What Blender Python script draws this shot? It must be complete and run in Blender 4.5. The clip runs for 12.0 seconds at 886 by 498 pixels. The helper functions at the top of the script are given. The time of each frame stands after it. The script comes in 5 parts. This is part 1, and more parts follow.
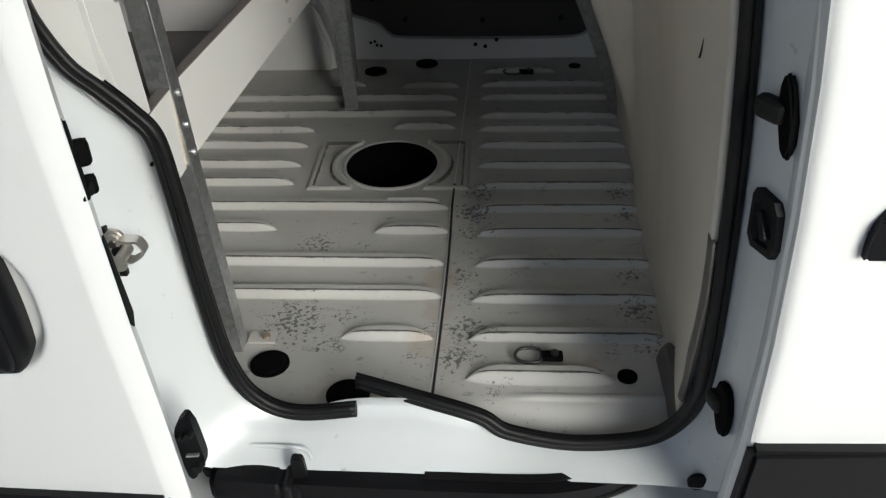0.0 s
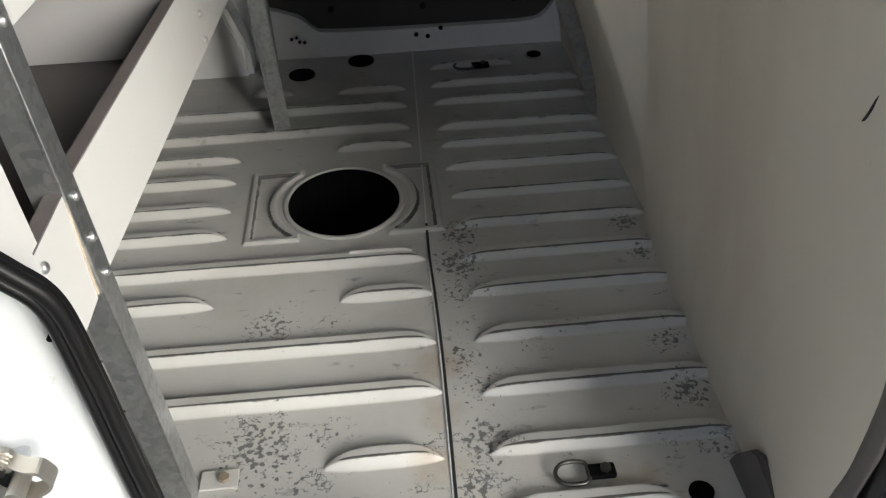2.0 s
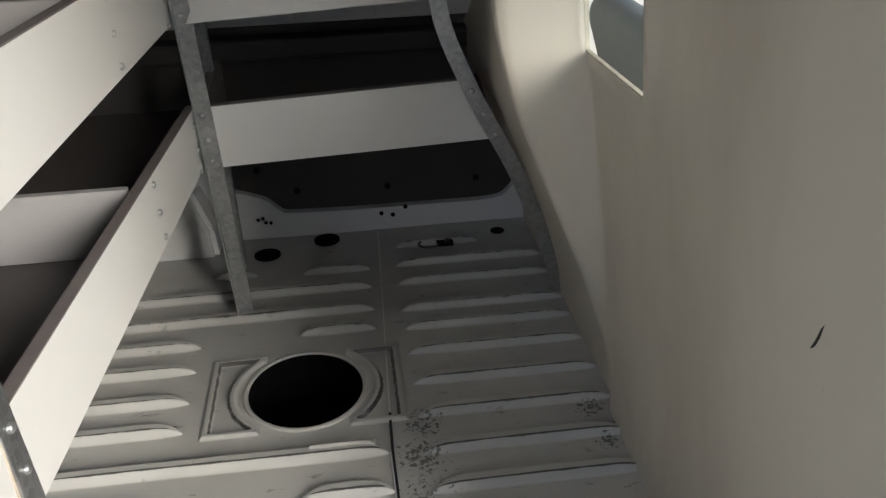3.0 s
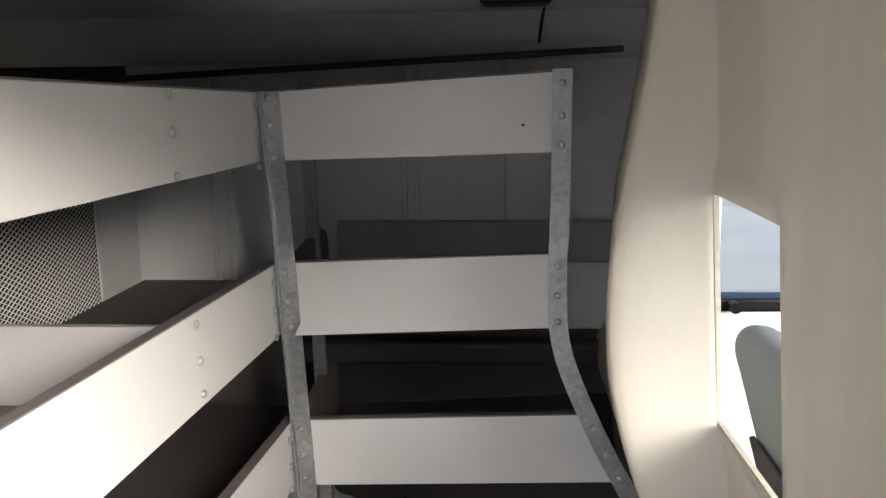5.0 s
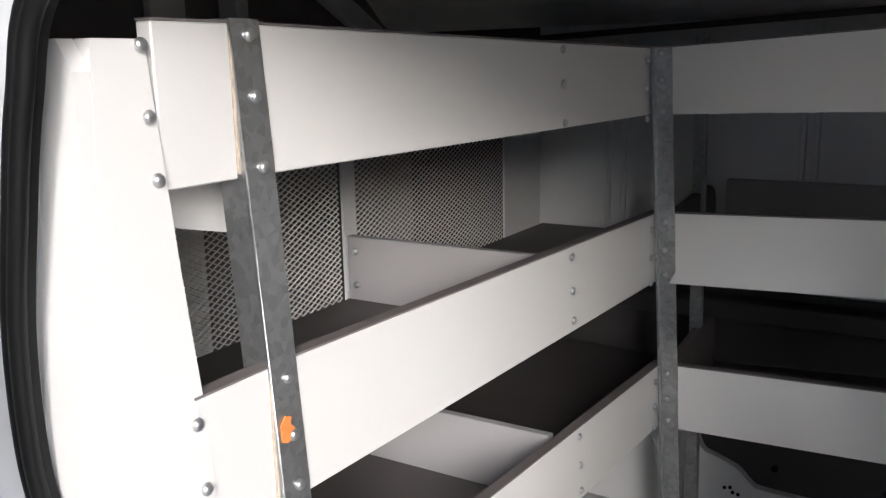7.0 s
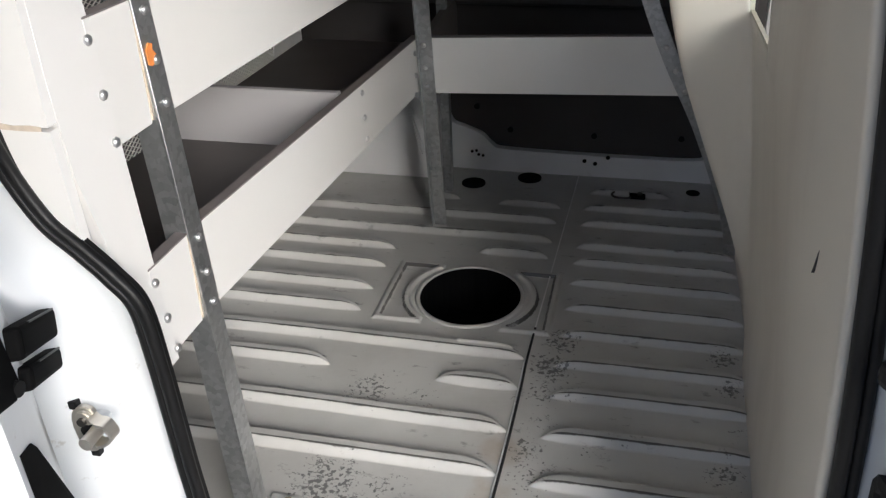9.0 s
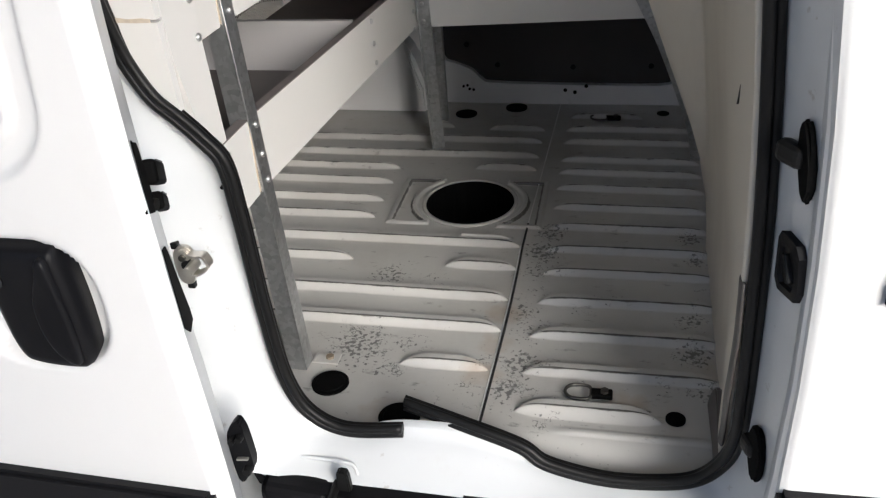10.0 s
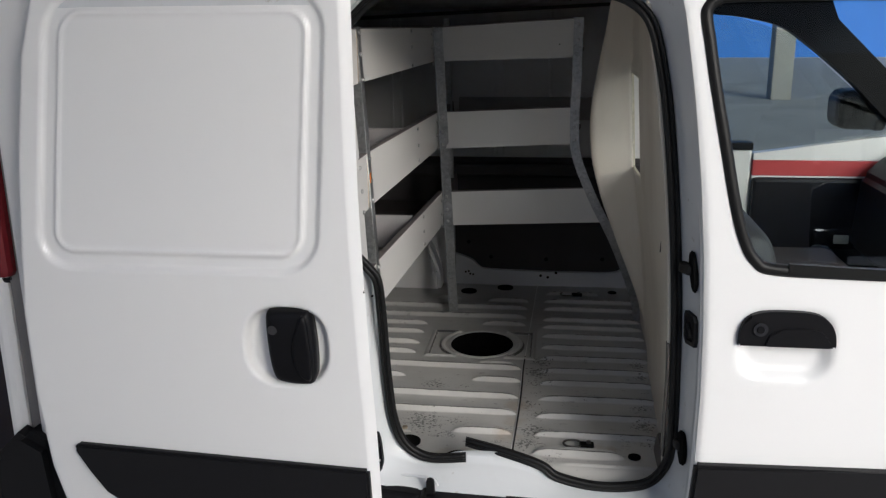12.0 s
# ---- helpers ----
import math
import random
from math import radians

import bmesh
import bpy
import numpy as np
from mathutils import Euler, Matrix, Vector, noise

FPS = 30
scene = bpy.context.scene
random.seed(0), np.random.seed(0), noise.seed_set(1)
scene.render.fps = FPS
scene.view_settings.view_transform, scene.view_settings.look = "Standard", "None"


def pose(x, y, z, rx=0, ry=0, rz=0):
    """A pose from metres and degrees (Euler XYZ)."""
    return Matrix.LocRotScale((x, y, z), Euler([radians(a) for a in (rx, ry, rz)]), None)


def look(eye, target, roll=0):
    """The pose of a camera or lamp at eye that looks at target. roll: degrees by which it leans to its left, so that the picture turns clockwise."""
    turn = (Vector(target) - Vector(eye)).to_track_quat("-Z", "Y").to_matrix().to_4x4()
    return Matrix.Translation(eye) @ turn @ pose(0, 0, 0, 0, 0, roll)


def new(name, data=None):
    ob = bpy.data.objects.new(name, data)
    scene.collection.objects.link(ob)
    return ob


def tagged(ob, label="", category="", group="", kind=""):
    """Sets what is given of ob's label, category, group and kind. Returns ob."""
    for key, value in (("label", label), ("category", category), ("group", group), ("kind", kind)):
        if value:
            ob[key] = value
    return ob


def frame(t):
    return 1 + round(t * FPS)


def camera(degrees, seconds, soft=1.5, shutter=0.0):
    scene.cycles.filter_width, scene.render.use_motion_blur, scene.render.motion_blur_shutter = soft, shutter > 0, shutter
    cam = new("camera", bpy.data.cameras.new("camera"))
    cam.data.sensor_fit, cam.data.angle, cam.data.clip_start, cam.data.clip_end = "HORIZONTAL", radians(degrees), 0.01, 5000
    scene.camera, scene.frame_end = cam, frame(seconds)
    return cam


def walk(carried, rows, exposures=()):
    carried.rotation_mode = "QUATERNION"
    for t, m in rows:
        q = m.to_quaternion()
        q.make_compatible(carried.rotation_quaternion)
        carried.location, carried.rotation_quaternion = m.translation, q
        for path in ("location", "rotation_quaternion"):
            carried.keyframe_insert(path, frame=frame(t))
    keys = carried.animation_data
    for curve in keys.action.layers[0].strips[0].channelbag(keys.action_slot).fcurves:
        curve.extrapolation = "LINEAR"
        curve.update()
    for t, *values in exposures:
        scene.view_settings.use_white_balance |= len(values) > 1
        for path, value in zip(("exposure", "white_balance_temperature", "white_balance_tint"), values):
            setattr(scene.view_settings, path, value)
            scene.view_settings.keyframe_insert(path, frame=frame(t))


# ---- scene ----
cam = camera(54.33, 12.0, 1.3)
PATH = [
    (0, (0.006, -0.7365, 1.467), (-0.1049, 0.9275, 0.363), -1.93),
    (0.5, (0.0285, -0.6598, 1.4565), (-0.1664, 0.9696, 0.3134), -2.78),
    (1, (-0.0675, -0.5371, 1.4499), (-0.1513, 1.0897, 0.2896), -4.27),
    (1.5, (-0.1361, -0.4384, 1.4357), (-0.0234, 1.152, 0.2283), -1.83),
    (2, (-0.1302, -0.3509, 1.4335), (-0.0219, 1.2444, 0.2322), -2.23),
    (2.5, (-0.1109, -0.3109, 1.4545), (0.0049, 1.3248, 0.3094), -3.44),
    (3, (-0.1012, -0.3069, 1.4822), (0.0906, 1.4625, 0.5697), -2.03),
    (3.2, (-0.0992, -0.3073, 1.4916), (0.1113, 1.4881, 0.6359), -1.50),
    (4.8, (-0.0185, -0.1496, 1.5576), (-0.076, 1.8117, 1.1699), -1.65),
    (5, (-0.0155, -0.1261, 1.5596), (-0.1591, 1.8361, 1.2001), -0.75),
    (5.5, (-0.0272, -0.0876, 1.5587), (-0.319, 1.8579, 1.1978), -1.94),
    (6, (0.0063, -0.0905, 1.5593), (-0.5818, 1.7807, 1.1683), -1.04),
    (6.5, (0.0464, -0.1511, 1.5581), (-0.8248, 1.6056, 1.1646), -1.38),
    (7, (0.062, -0.2013, 1.5461), (-0.9607, 1.4646, 1.1234), -1.23),
    (7.5, (0.0671, -0.2303, 1.5234), (-0.9123, 1.4145, 0.9442), -2.34),
    (7.7, (0.0722, -0.2422, 1.5161), (-0.8253, 1.4131, 0.8422), -2.39),
    (9.3, (0.086, -0.5702, 1.4752), (-0.2684, 1.1351, 0.4921), -2.69),
    (9.5, (0.1003, -0.6281, 1.4707), (-0.2684, 1.0675, 0.4761), -4.44),
    (10, (0.1015, -0.7829, 1.476), (-0.2715, 0.9054, 0.4708), -3.57),
    (10.5, (0.025, -0.995, 1.509), (-0.2754, 0.7554, 0.5893), -2.83),
    (11, (-0.0276, -1.2115, 1.5546), (-0.235, 0.6274, 0.796), -1.28),
    (11.2, (-0.0194, -1.3037, 1.5617), (-0.2321, 0.5689, 0.8921), -1.65),
    (11.5, (0.0074, -1.4335, 1.5881), (-0.2161, 0.4667, 1.0057), -1.74),
    (12, (0.009, -1.6716, 1.6212), (-0.2453, 0.2384, 1.0854), -0.64),
]
EXPOSURE = [(0.0, 0.72, 5550, 3), (1.5, 1.04, 5600, 4), (2.0, 1.33, 5620, 5), (3.0, 1.34, 5700, 6), (5.0, 2.26, 5800, 10), (6.0, 2.16, 5700, 11), (7.0, 1.52, 5450, 11), (7.6, 1.06, 5450, 10), (9.5, 1.30, 5550, 9), (10.0, 1.1, 5600, 9), (10.5, 0.84, 5550, 9), (11.0, 0.7, 5550, 9), (12.0, 0.42, 5550, 9)]
walk(cam, [(t, look(eye, target, roll)) for t, eye, target, roll in PATH], EXPOSURE)


# ---------- light ----------
world = bpy.data.worlds.new("sky")
scene.world = world
world.use_nodes = True
wn = world.node_tree
wbg = wn.nodes["Background"]
sky = wn.nodes.new("ShaderNodeTexSky")
sky.sky_type, sky.sun_disc = "NISHITA", False
sky.sun_elevation, sky.sun_rotation = radians(22), radians(147)
sky.air_density, sky.dust_density, sky.ozone_density = 0.8, 5.0, 0.6
wn.links.new(sky.outputs[0], wbg.inputs[0])
wbg.inputs[1].default_value = 0.14
sun = new("sun", bpy.data.lights.new("sun", "SUN"))
sun.data.energy, sun.data.angle, sun.data.color = 1.05, radians(32), (1.0, 0.97, 0.93)
sun.matrix_world = look((2.2, -3.45, 1.65), (0, 0, 0))
tagged(sun, kind="structure")


# ---------- materials ----------
def mat(name, color, rough=0.5, metal=0.0, coat=0.0, vary=0.06, scale=6.0, bump=0.0, bump_scale=200.0, spec=0.5):
    m = bpy.data.materials.new(name)
    m.use_nodes = True
    n, l = m.node_tree.nodes, m.node_tree.links
    b = n["Principled BSDF"]
    b.inputs["Roughness"].default_value = rough
    b.inputs["Metallic"].default_value = metal
    b.inputs["Coat Weight"].default_value = coat
    b.inputs["Coat Roughness"].default_value = 0.06
    b.inputs["Specular IOR Level"].default_value = spec
    tc = n.new("ShaderNodeTexCoord")
    no = n.new("ShaderNodeTexNoise")
    no.inputs["Scale"].default_value, no.inputs["Detail"].default_value = scale, 6
    l.new(tc.outputs["Object"], no.inputs["Vector"])
    mix = n.new("ShaderNodeMix")
    mix.data_type = "RGBA"
    mix.inputs["A"].default_value = (*[c * (1 - vary) for c in color], 1)
    mix.inputs["B"].default_value = (*[min(1, c * (1 + vary)) for c in color], 1)
    l.new(no.outputs["Fac"], mix.inputs["Factor"])
    l.new(mix.outputs["Result"], b.inputs["Base Color"])
    if bump:
        nb = n.new("ShaderNodeTexNoise")
        nb.inputs["Scale"].default_value, nb.inputs["Detail"].default_value = bump_scale, 3
        l.new(tc.outputs["Object"], nb.inputs["Vector"])
        bu = n.new("ShaderNodeBump")
        bu.inputs["Strength"].default_value, bu.inputs["Distance"].default_value = bump, 0.002
        l.new(nb.outputs["Fac"], bu.inputs["Height"])
        l.new(bu.outputs["Normal"], b.inputs["Normal"])
    return m


def stain(m, color, scale, lo, hi, amount, stretch=(1, 1, 1), attr=""):
    """Lays stains or marks of one colour over a material: noise between lo and hi, times a mask attribute where one is
    named.
    """
    n, l = m.node_tree.nodes, m.node_tree.links
    b = n["Principled BSDF"]
    old = b.inputs["Base Color"].links[0].from_socket
    tc = n.new("ShaderNodeTexCoord")
    mp = n.new("ShaderNodeMapping")
    mp.inputs["Scale"].default_value = stretch
    l.new(tc.outputs["Object"], mp.inputs["Vector"])
    no = n.new("ShaderNodeTexNoise")
    no.inputs["Scale"].default_value, no.inputs["Detail"].default_value, no.inputs["Roughness"].default_value = scale, 7, 0.65
    l.new(mp.outputs[0], no.inputs["Vector"])
    src = no.outputs["Fac"]
    if attr:
        at = n.new("ShaderNodeAttribute")
        at.attribute_name = attr
        ad = n.new("ShaderNodeMath")
        ad.operation = "MULTIPLY_ADD"
        ad.inputs[1].default_value, ad.inputs[2].default_value = 0.45, 0.0
        l.new(at.outputs["Fac"], ad.inputs[0])
        su = n.new("ShaderNodeMath")
        su.operation = "ADD"
        l.new(ad.outputs[0], su.inputs[0])
        l.new(src, su.inputs[1])
        src = su.outputs[0]
    r = n.new("ShaderNodeMapRange")
    r.inputs["From Min"].default_value, r.inputs["From Max"].default_value = lo, hi
    r.inputs["To Max"].default_value = amount
    l.new(src, r.inputs["Value"])
    mix = n.new("ShaderNodeMix")
    mix.data_type = "RGBA"
    mix.inputs["B"].default_value = (*color, 1)
    l.new(r.outputs[0], mix.inputs["Factor"])
    l.new(old, mix.inputs["A"])
    l.new(mix.outputs["Result"], b.inputs["Base Color"])
    return m


WHITE = mat("white_car_paint", (0.80, 0.80, 0.79), 0.35, coat=0.6, vary=0.012, scale=2)
stain(WHITE, (0.55, 0.53, 0.49), 3, 0.62, 0.9, 0.25)
# the van's white set darker, since less light reaches the jamb
JAMB = mat("shaded_jamb_paint", (0.63, 0.65, 0.66), 0.32, coat=0.25, vary=0.02, scale=5)
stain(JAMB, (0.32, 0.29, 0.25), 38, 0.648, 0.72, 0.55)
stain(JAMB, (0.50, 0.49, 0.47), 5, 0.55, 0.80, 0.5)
FLOOR = mat("floor_paint", (0.51, 0.505, 0.48), 0.33, vary=0.06, scale=9, bump=0.06, bump_scale=60)
stain(FLOOR, (0.33, 0.315, 0.285), 5, 0.48, 0.8, 0.5)
stain(FLOOR, (0.36, 0.27, 0.18), 14, 0.78, 1.1, 0.6, attr="rust")
# dark lines along the rib edges and round the pockets
stain(FLOOR, (0.07, 0.066, 0.06), 45, 0.62, 0.80, 0.95, (0.5, 1, 1), attr="dark_line")


def flecks(m, attr):
    """Thin dark curling scuff marks where the attribute is high."""
    n, l = m.node_tree.nodes, m.node_tree.links
    b = n["Principled BSDF"]
    old = b.inputs["Base Color"].links[0].from_socket
    tc = n.new("ShaderNodeTexCoord")
    at = n.new("ShaderNodeAttribute")
    at.attribute_name = attr
    def noise(scale, detail, off):
        mp = n.new("ShaderNodeMapping")
        mp.inputs["Location"].default_value = (off, off * 0.7, 0)
        l.new(tc.outputs["Object"], mp.inputs["Vector"])
        q = n.new("ShaderNodeTexNoise")
        q.inputs["Scale"].default_value, q.inputs["Detail"].default_value = scale, detail
        l.new(mp.outputs[0], q.inputs["Vector"])
        return q.outputs["Fac"]
    def op(kind, a, c, d=None):
        q = n.new("ShaderNodeMath")
        q.operation, q.use_clamp = kind, False
        for k, v in enumerate((a, c, d)):
            if v is None:
                continue
            if isinstance(v, (int, float)):
                q.inputs[k].default_value = v
            else:
                l.new(v, q.inputs[k])
        return q.outputs[0]
    def ramp(v, lo, hi, top):
        r = n.new("ShaderNodeMapRange")
        r.inputs["From Min"].default_value, r.inputs["From Max"].default_value, r.inputs["To Max"].default_value = lo, hi, top
        l.new(v, r.inputs["Value"])
        return r.outputs[0]
    ridge = op("ABSOLUTE", op("SUBTRACT", noise(88, 4, 3.1), 0.5), 0)
    line = ramp(ridge, 0.036, 0.008, 1.0)
    place = ramp(op("MULTIPLY_ADD", at.outputs["Fac"], 0.30, noise(34, 5, 7.7)), 0.745, 0.83, 1.0)
    fine = ramp(op("MULTIPLY_ADD", at.outputs["Fac"], 0.34, noise(120, 3, 1.3)), 0.835, 0.90, 1.0)
    both = op("MAXIMUM", op("MULTIPLY", line, place), fine)
    mix = n.new("ShaderNodeMix")
    mix.data_type = "RGBA"
    mix.inputs["B"].default_value = (0.03, 0.03, 0.03, 1)
    l.new(op("MULTIPLY", both, 0.74), mix.inputs["Factor"])
    l.new(old, mix.inputs["A"])
    l.new(mix.outputs["Result"], b.inputs["Base Color"])


flecks(FLOOR, "scuff")
WALL = mat("inner_sheet_paint", (0.79, 0.785, 0.78), 0.4, vary=0.05, scale=7)
stain(WALL, (0.3, 0.28, 0.26), 12, 0.62, 0.85, 0.4)
REARPANEL = mat("dull_rear_panel", (0.20, 0.19, 0.185), 0.6, vary=0.3, scale=6)
BRACKET = mat("dirty_grey_bracket", (0.105, 0.094, 0.085), 0.5, vary=0.25, scale=25)
DARKGROUND = mat("shaded_brown_ground", (0.062, 0.047, 0.040), 0.9, vary=0.35, scale=2.5, bump=0.3, bump_scale=30, spec=0.1)
HEAD = mat("headliner_grey", (0.78, 0.765, 0.745), 0.8, vary=0.15, scale=10, bump=0.2)
DARKPANEL = mat("dark_hardboard", (0.055, 0.05, 0.047), 0.6, vary=0.2, scale=8, bump=0.1)
BULK = mat("off_white_fibreglass", (0.655, 0.608, 0.515), 0.45, vary=0.05, scale=3, bump=0.05, bump_scale=40)
stain(BULK, (0.42, 0.36, 0.29), 3.0, 0.48, 0.80, 0.6, (1, 1, 0.35))
stain(BULK, (0.25, 0.21, 0.18), 26, 0.72, 0.82, 0.5, (1, 2, 0.5))
LAMINATE = mat("white_laminate", (0.76, 0.75, 0.725), 0.42, vary=0.02, scale=4)
stain(LAMINATE, (0.45, 0.40, 0.36), 40, 0.74, 0.8, 0.5)
GREYBOARD = mat("grey_laminate", (0.42, 0.41, 0.415), 0.45, vary=0.05, scale=5)
EDGE = mat("dark_board_edge", (0.17, 0.15, 0.145), 0.6, vary=0.25, scale=30)
BOARD = mat("dark_shelf_board", (0.09, 0.08, 0.074), 0.5, vary=0.2, scale=8)
SAWN = mat("sawn_edge", (0.58, 0.50, 0.40), 0.9, vary=0.3, scale=120, bump=0.4)
RUBBER = mat("black_rubber", (0.008, 0.008, 0.008), 0.42, vary=0.2, scale=20, bump=0.1, spec=0.22)
PLASTIC = mat("black_plastic", (0.006, 0.006, 0.007), 0.42, vary=0.15, scale=20, bump=0.12, bump_scale=500, spec=0.16)
TRIM = mat("textured_trim", (0.009, 0.009, 0.010), 0.5, vary=0.1, scale=30, bump=0.2, bump_scale=600, spec=0.2)
ZINC = mat("zinc_plate", (0.66, 0.63, 0.57), 0.38, metal=0.85, vary=0.15, scale=40)
DARKSTEEL = mat("dark_steel", (0.11, 0.105, 0.095), 0.4, metal=0.85, vary=0.2, scale=60)
RIVET = mat("aluminium_rivet", (0.62, 0.62, 0.61), 0.30, metal=0.9, vary=0.05, scale=60)
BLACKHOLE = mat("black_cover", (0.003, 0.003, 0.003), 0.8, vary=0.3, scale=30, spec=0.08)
SEALANT = mat("dark_sealant", (0.02, 0.02, 0.02), 0.7, vary=0.3, scale=30)
SEAT = mat("grey_seat_cloth", (0.30, 0.34, 0.35), 0.8, vary=0.1, scale=60, bump=0.3)
STRAND = mat("galvanised_strand", (0.78, 0.76, 0.71), 0.5, metal=0.0, vary=0.1, scale=40)
RED = mat("red_lens", (0.16, 0.012, 0.016), 0.2, vary=0.1, scale=20)
ORANGE = mat("orange_mark", (0.75, 0.26, 0.06), 0.7, vary=0.2, scale=60)
CONCRETE = mat("grey_concrete", (0.30, 0.285, 0.265), 0.85, vary=0.2, scale=1.5, bump=0.2, bump_scale=40)
stain(CONCRETE, (0.13, 0.12, 0.11), 0.7, 0.5, 0.75, 0.6)
REDPAINT = mat("red_wall_paint", (0.45, 0.05, 0.05), 0.7, vary=0.1, scale=1)
BLUEPAINT = mat("blue_panel", (0.03, 0.16, 0.55), 0.6, vary=0.1, scale=1)
CARBLACK = mat("black_car_paint", (0.012, 0.012, 0.014), 0.2, coat=0.8, vary=0.1, scale=3)


def galvanised():
    m = mat("galvanised_steel", (0.40, 0.41, 0.41), 0.36, metal=0.85, vary=0.35, scale=18, bump=0.2, bump_scale=60)
    n, l = m.node_tree.nodes, m.node_tree.links
    b = n["Principled BSDF"]
    tc = n.new("ShaderNodeTexCoord")
    vo = n.new("ShaderNodeTexVoronoi")
    vo.inputs["Scale"].default_value = 130
    l.new(tc.outputs["Object"], vo.inputs["Vector"])
    old = b.inputs["Base Color"].links[0].from_socket
    mix = n.new("ShaderNodeMix")
    mix.data_type = "RGBA"
    mix.inputs["B"].default_value = (0.66, 0.67, 0.675, 1)
    bw = n.new("ShaderNodeSeparateColor")
    l.new(vo.outputs["Color"], bw.inputs[0])
    r = n.new("ShaderNodeMapRange")
    r.inputs["To Max"].default_value = 0.5
    l.new(bw.outputs[0], r.inputs["Value"])
    l.new(r.outputs[0], mix.inputs["Factor"])
    l.new(old, mix.inputs["A"])
    l.new(mix.outputs["Result"], b.inputs["Base Color"])
    return m


GALV = galvanised()


def glass(name, tint):
    m = bpy.data.materials.new(name)
    m.use_nodes = True
    b = m.node_tree.nodes["Principled BSDF"]
    b.inputs["Base Color"].default_value = (*tint, 1)
    b.inputs["Roughness"].default_value = 0.0
    b.inputs["Transmission Weight"].default_value = 1.0
    b.inputs["IOR"].default_value = 1.5
    return m


GLASS = glass("window_glass", (0.68, 0.74, 0.73))


# ---------- mesh helpers ----------
def thing(name, label, category, group="", kind="", at=(0, 0, 0)):
    ob = new(name)
    ob.location = at
    return tagged(ob, label, category, group, kind)


def link(name, bm, material, smooth=False):
    me = bpy.data.meshes.new(name)
    bmesh.ops.recalc_face_normals(bm, faces=bm.faces)
    bm.to_mesh(me)
    bm.free()
    if smooth:
        me.polygons.foreach_set("use_smooth", [True] * len(me.polygons))
    me.materials.append(material)
    return new(name, me)


def part(name, bm, material, parent, label="", smooth=False):
    ob = link(name, bm, material, smooth)
    ob.parent = parent
    ob.matrix_parent_inverse = Matrix.Translation(-world_place(parent))
    return tagged(ob, label)


def world_place(ob):
    return ob.location.copy()


def setting(name, bm, material, label, smooth=False):
    return tagged(link(name, bm, material, smooth), label, kind="structure")


def single(name, bm, material, label, category, smooth=False, group="", kind=""):
    return tagged(link(name, bm, material, smooth), label, category, group, kind)


def box(lo, hi, bevel=0.0, bm=None, seg=2, m=None):
    bm = bm or bmesh.new()
    c = [(a + b) / 2 for a, b in zip(lo, hi)]
    s = [abs(b - a) for a, b in zip(lo, hi)]
    t = Matrix.Translation(c) @ Matrix.Diagonal((*s, 1))
    made = bmesh.ops.create_cube(bm, size=1, matrix=(m @ t) if m else t)
    if bevel:
        edges = list({e for v in made["verts"] for e in v.link_edges})
        bmesh.ops.bevel(bm, geom=edges, offset=bevel, segments=seg, affect="EDGES", profile=0.5)
    return bm


def prism(points, axis, lo, hi, bevel=0.0, bm=None):
    """A slab whose outline is points in the plane across axis, from lo to hi along it."""
    bm = bm or bmesh.new()
    def at(p, d):
        return {"x": (d, p[0], p[1]), "y": (p[0], d, p[1]), "z": (p[0], p[1], d)}[axis]
    a = [bm.verts.new(at(p, lo)) for p in points]
    b = [bm.verts.new(at(p, hi)) for p in points]
    n = len(points)
    faces = [bm.faces.new(a), bm.faces.new(b[::-1])]
    for i in range(n):
        faces.append(bm.faces.new((a[i], b[i], b[(i + 1) % n], a[(i + 1) % n])))
    if bevel:
        bmesh.ops.bevel(bm, geom=list({e for f in faces for e in f.edges}), offset=bevel, segments=2, affect="EDGES")
    return bm


def beam(a, b, width, depth, up=(0, 0, 1), bevel=0.0, bm=None, seg=2):
    """A bar from a to b: width across, depth along up."""
    a, b, up = Vector(a), Vector(b), Vector(up)
    z = (b - a).normalized()
    x = up.cross(z).normalized()
    y = z.cross(x)
    rot = Matrix((x, y, z)).transposed().to_4x4()
    return box((-width / 2, -depth / 2, 0), (width / 2, depth / 2, (b - a).length), bevel, bm, seg, m=Matrix.Translation(a) @ rot)


def smooth_path(points, steps=8, closed=False):
    """A Catmull-Rom curve through points."""
    p = [Vector(q) for q in points]
    n = len(p)
    out = []
    for i in range(n if closed else n - 1):
        g = (lambda k: p[k % n]) if closed else (lambda k: p[min(max(k, 0), n - 1)])
        a, b, c, d = g(i - 1), g(i), g(i + 1), g(i + 2)
        for s in range(steps):
            t = s / steps
            out.append(0.5 * (2 * b + (c - a) * t + (2 * a - 5 * b + 4 * c - d) * t * t + (3 * b - a - 3 * c + d) * t ** 3))
    if not closed:
        out.append(p[-1])
    return out


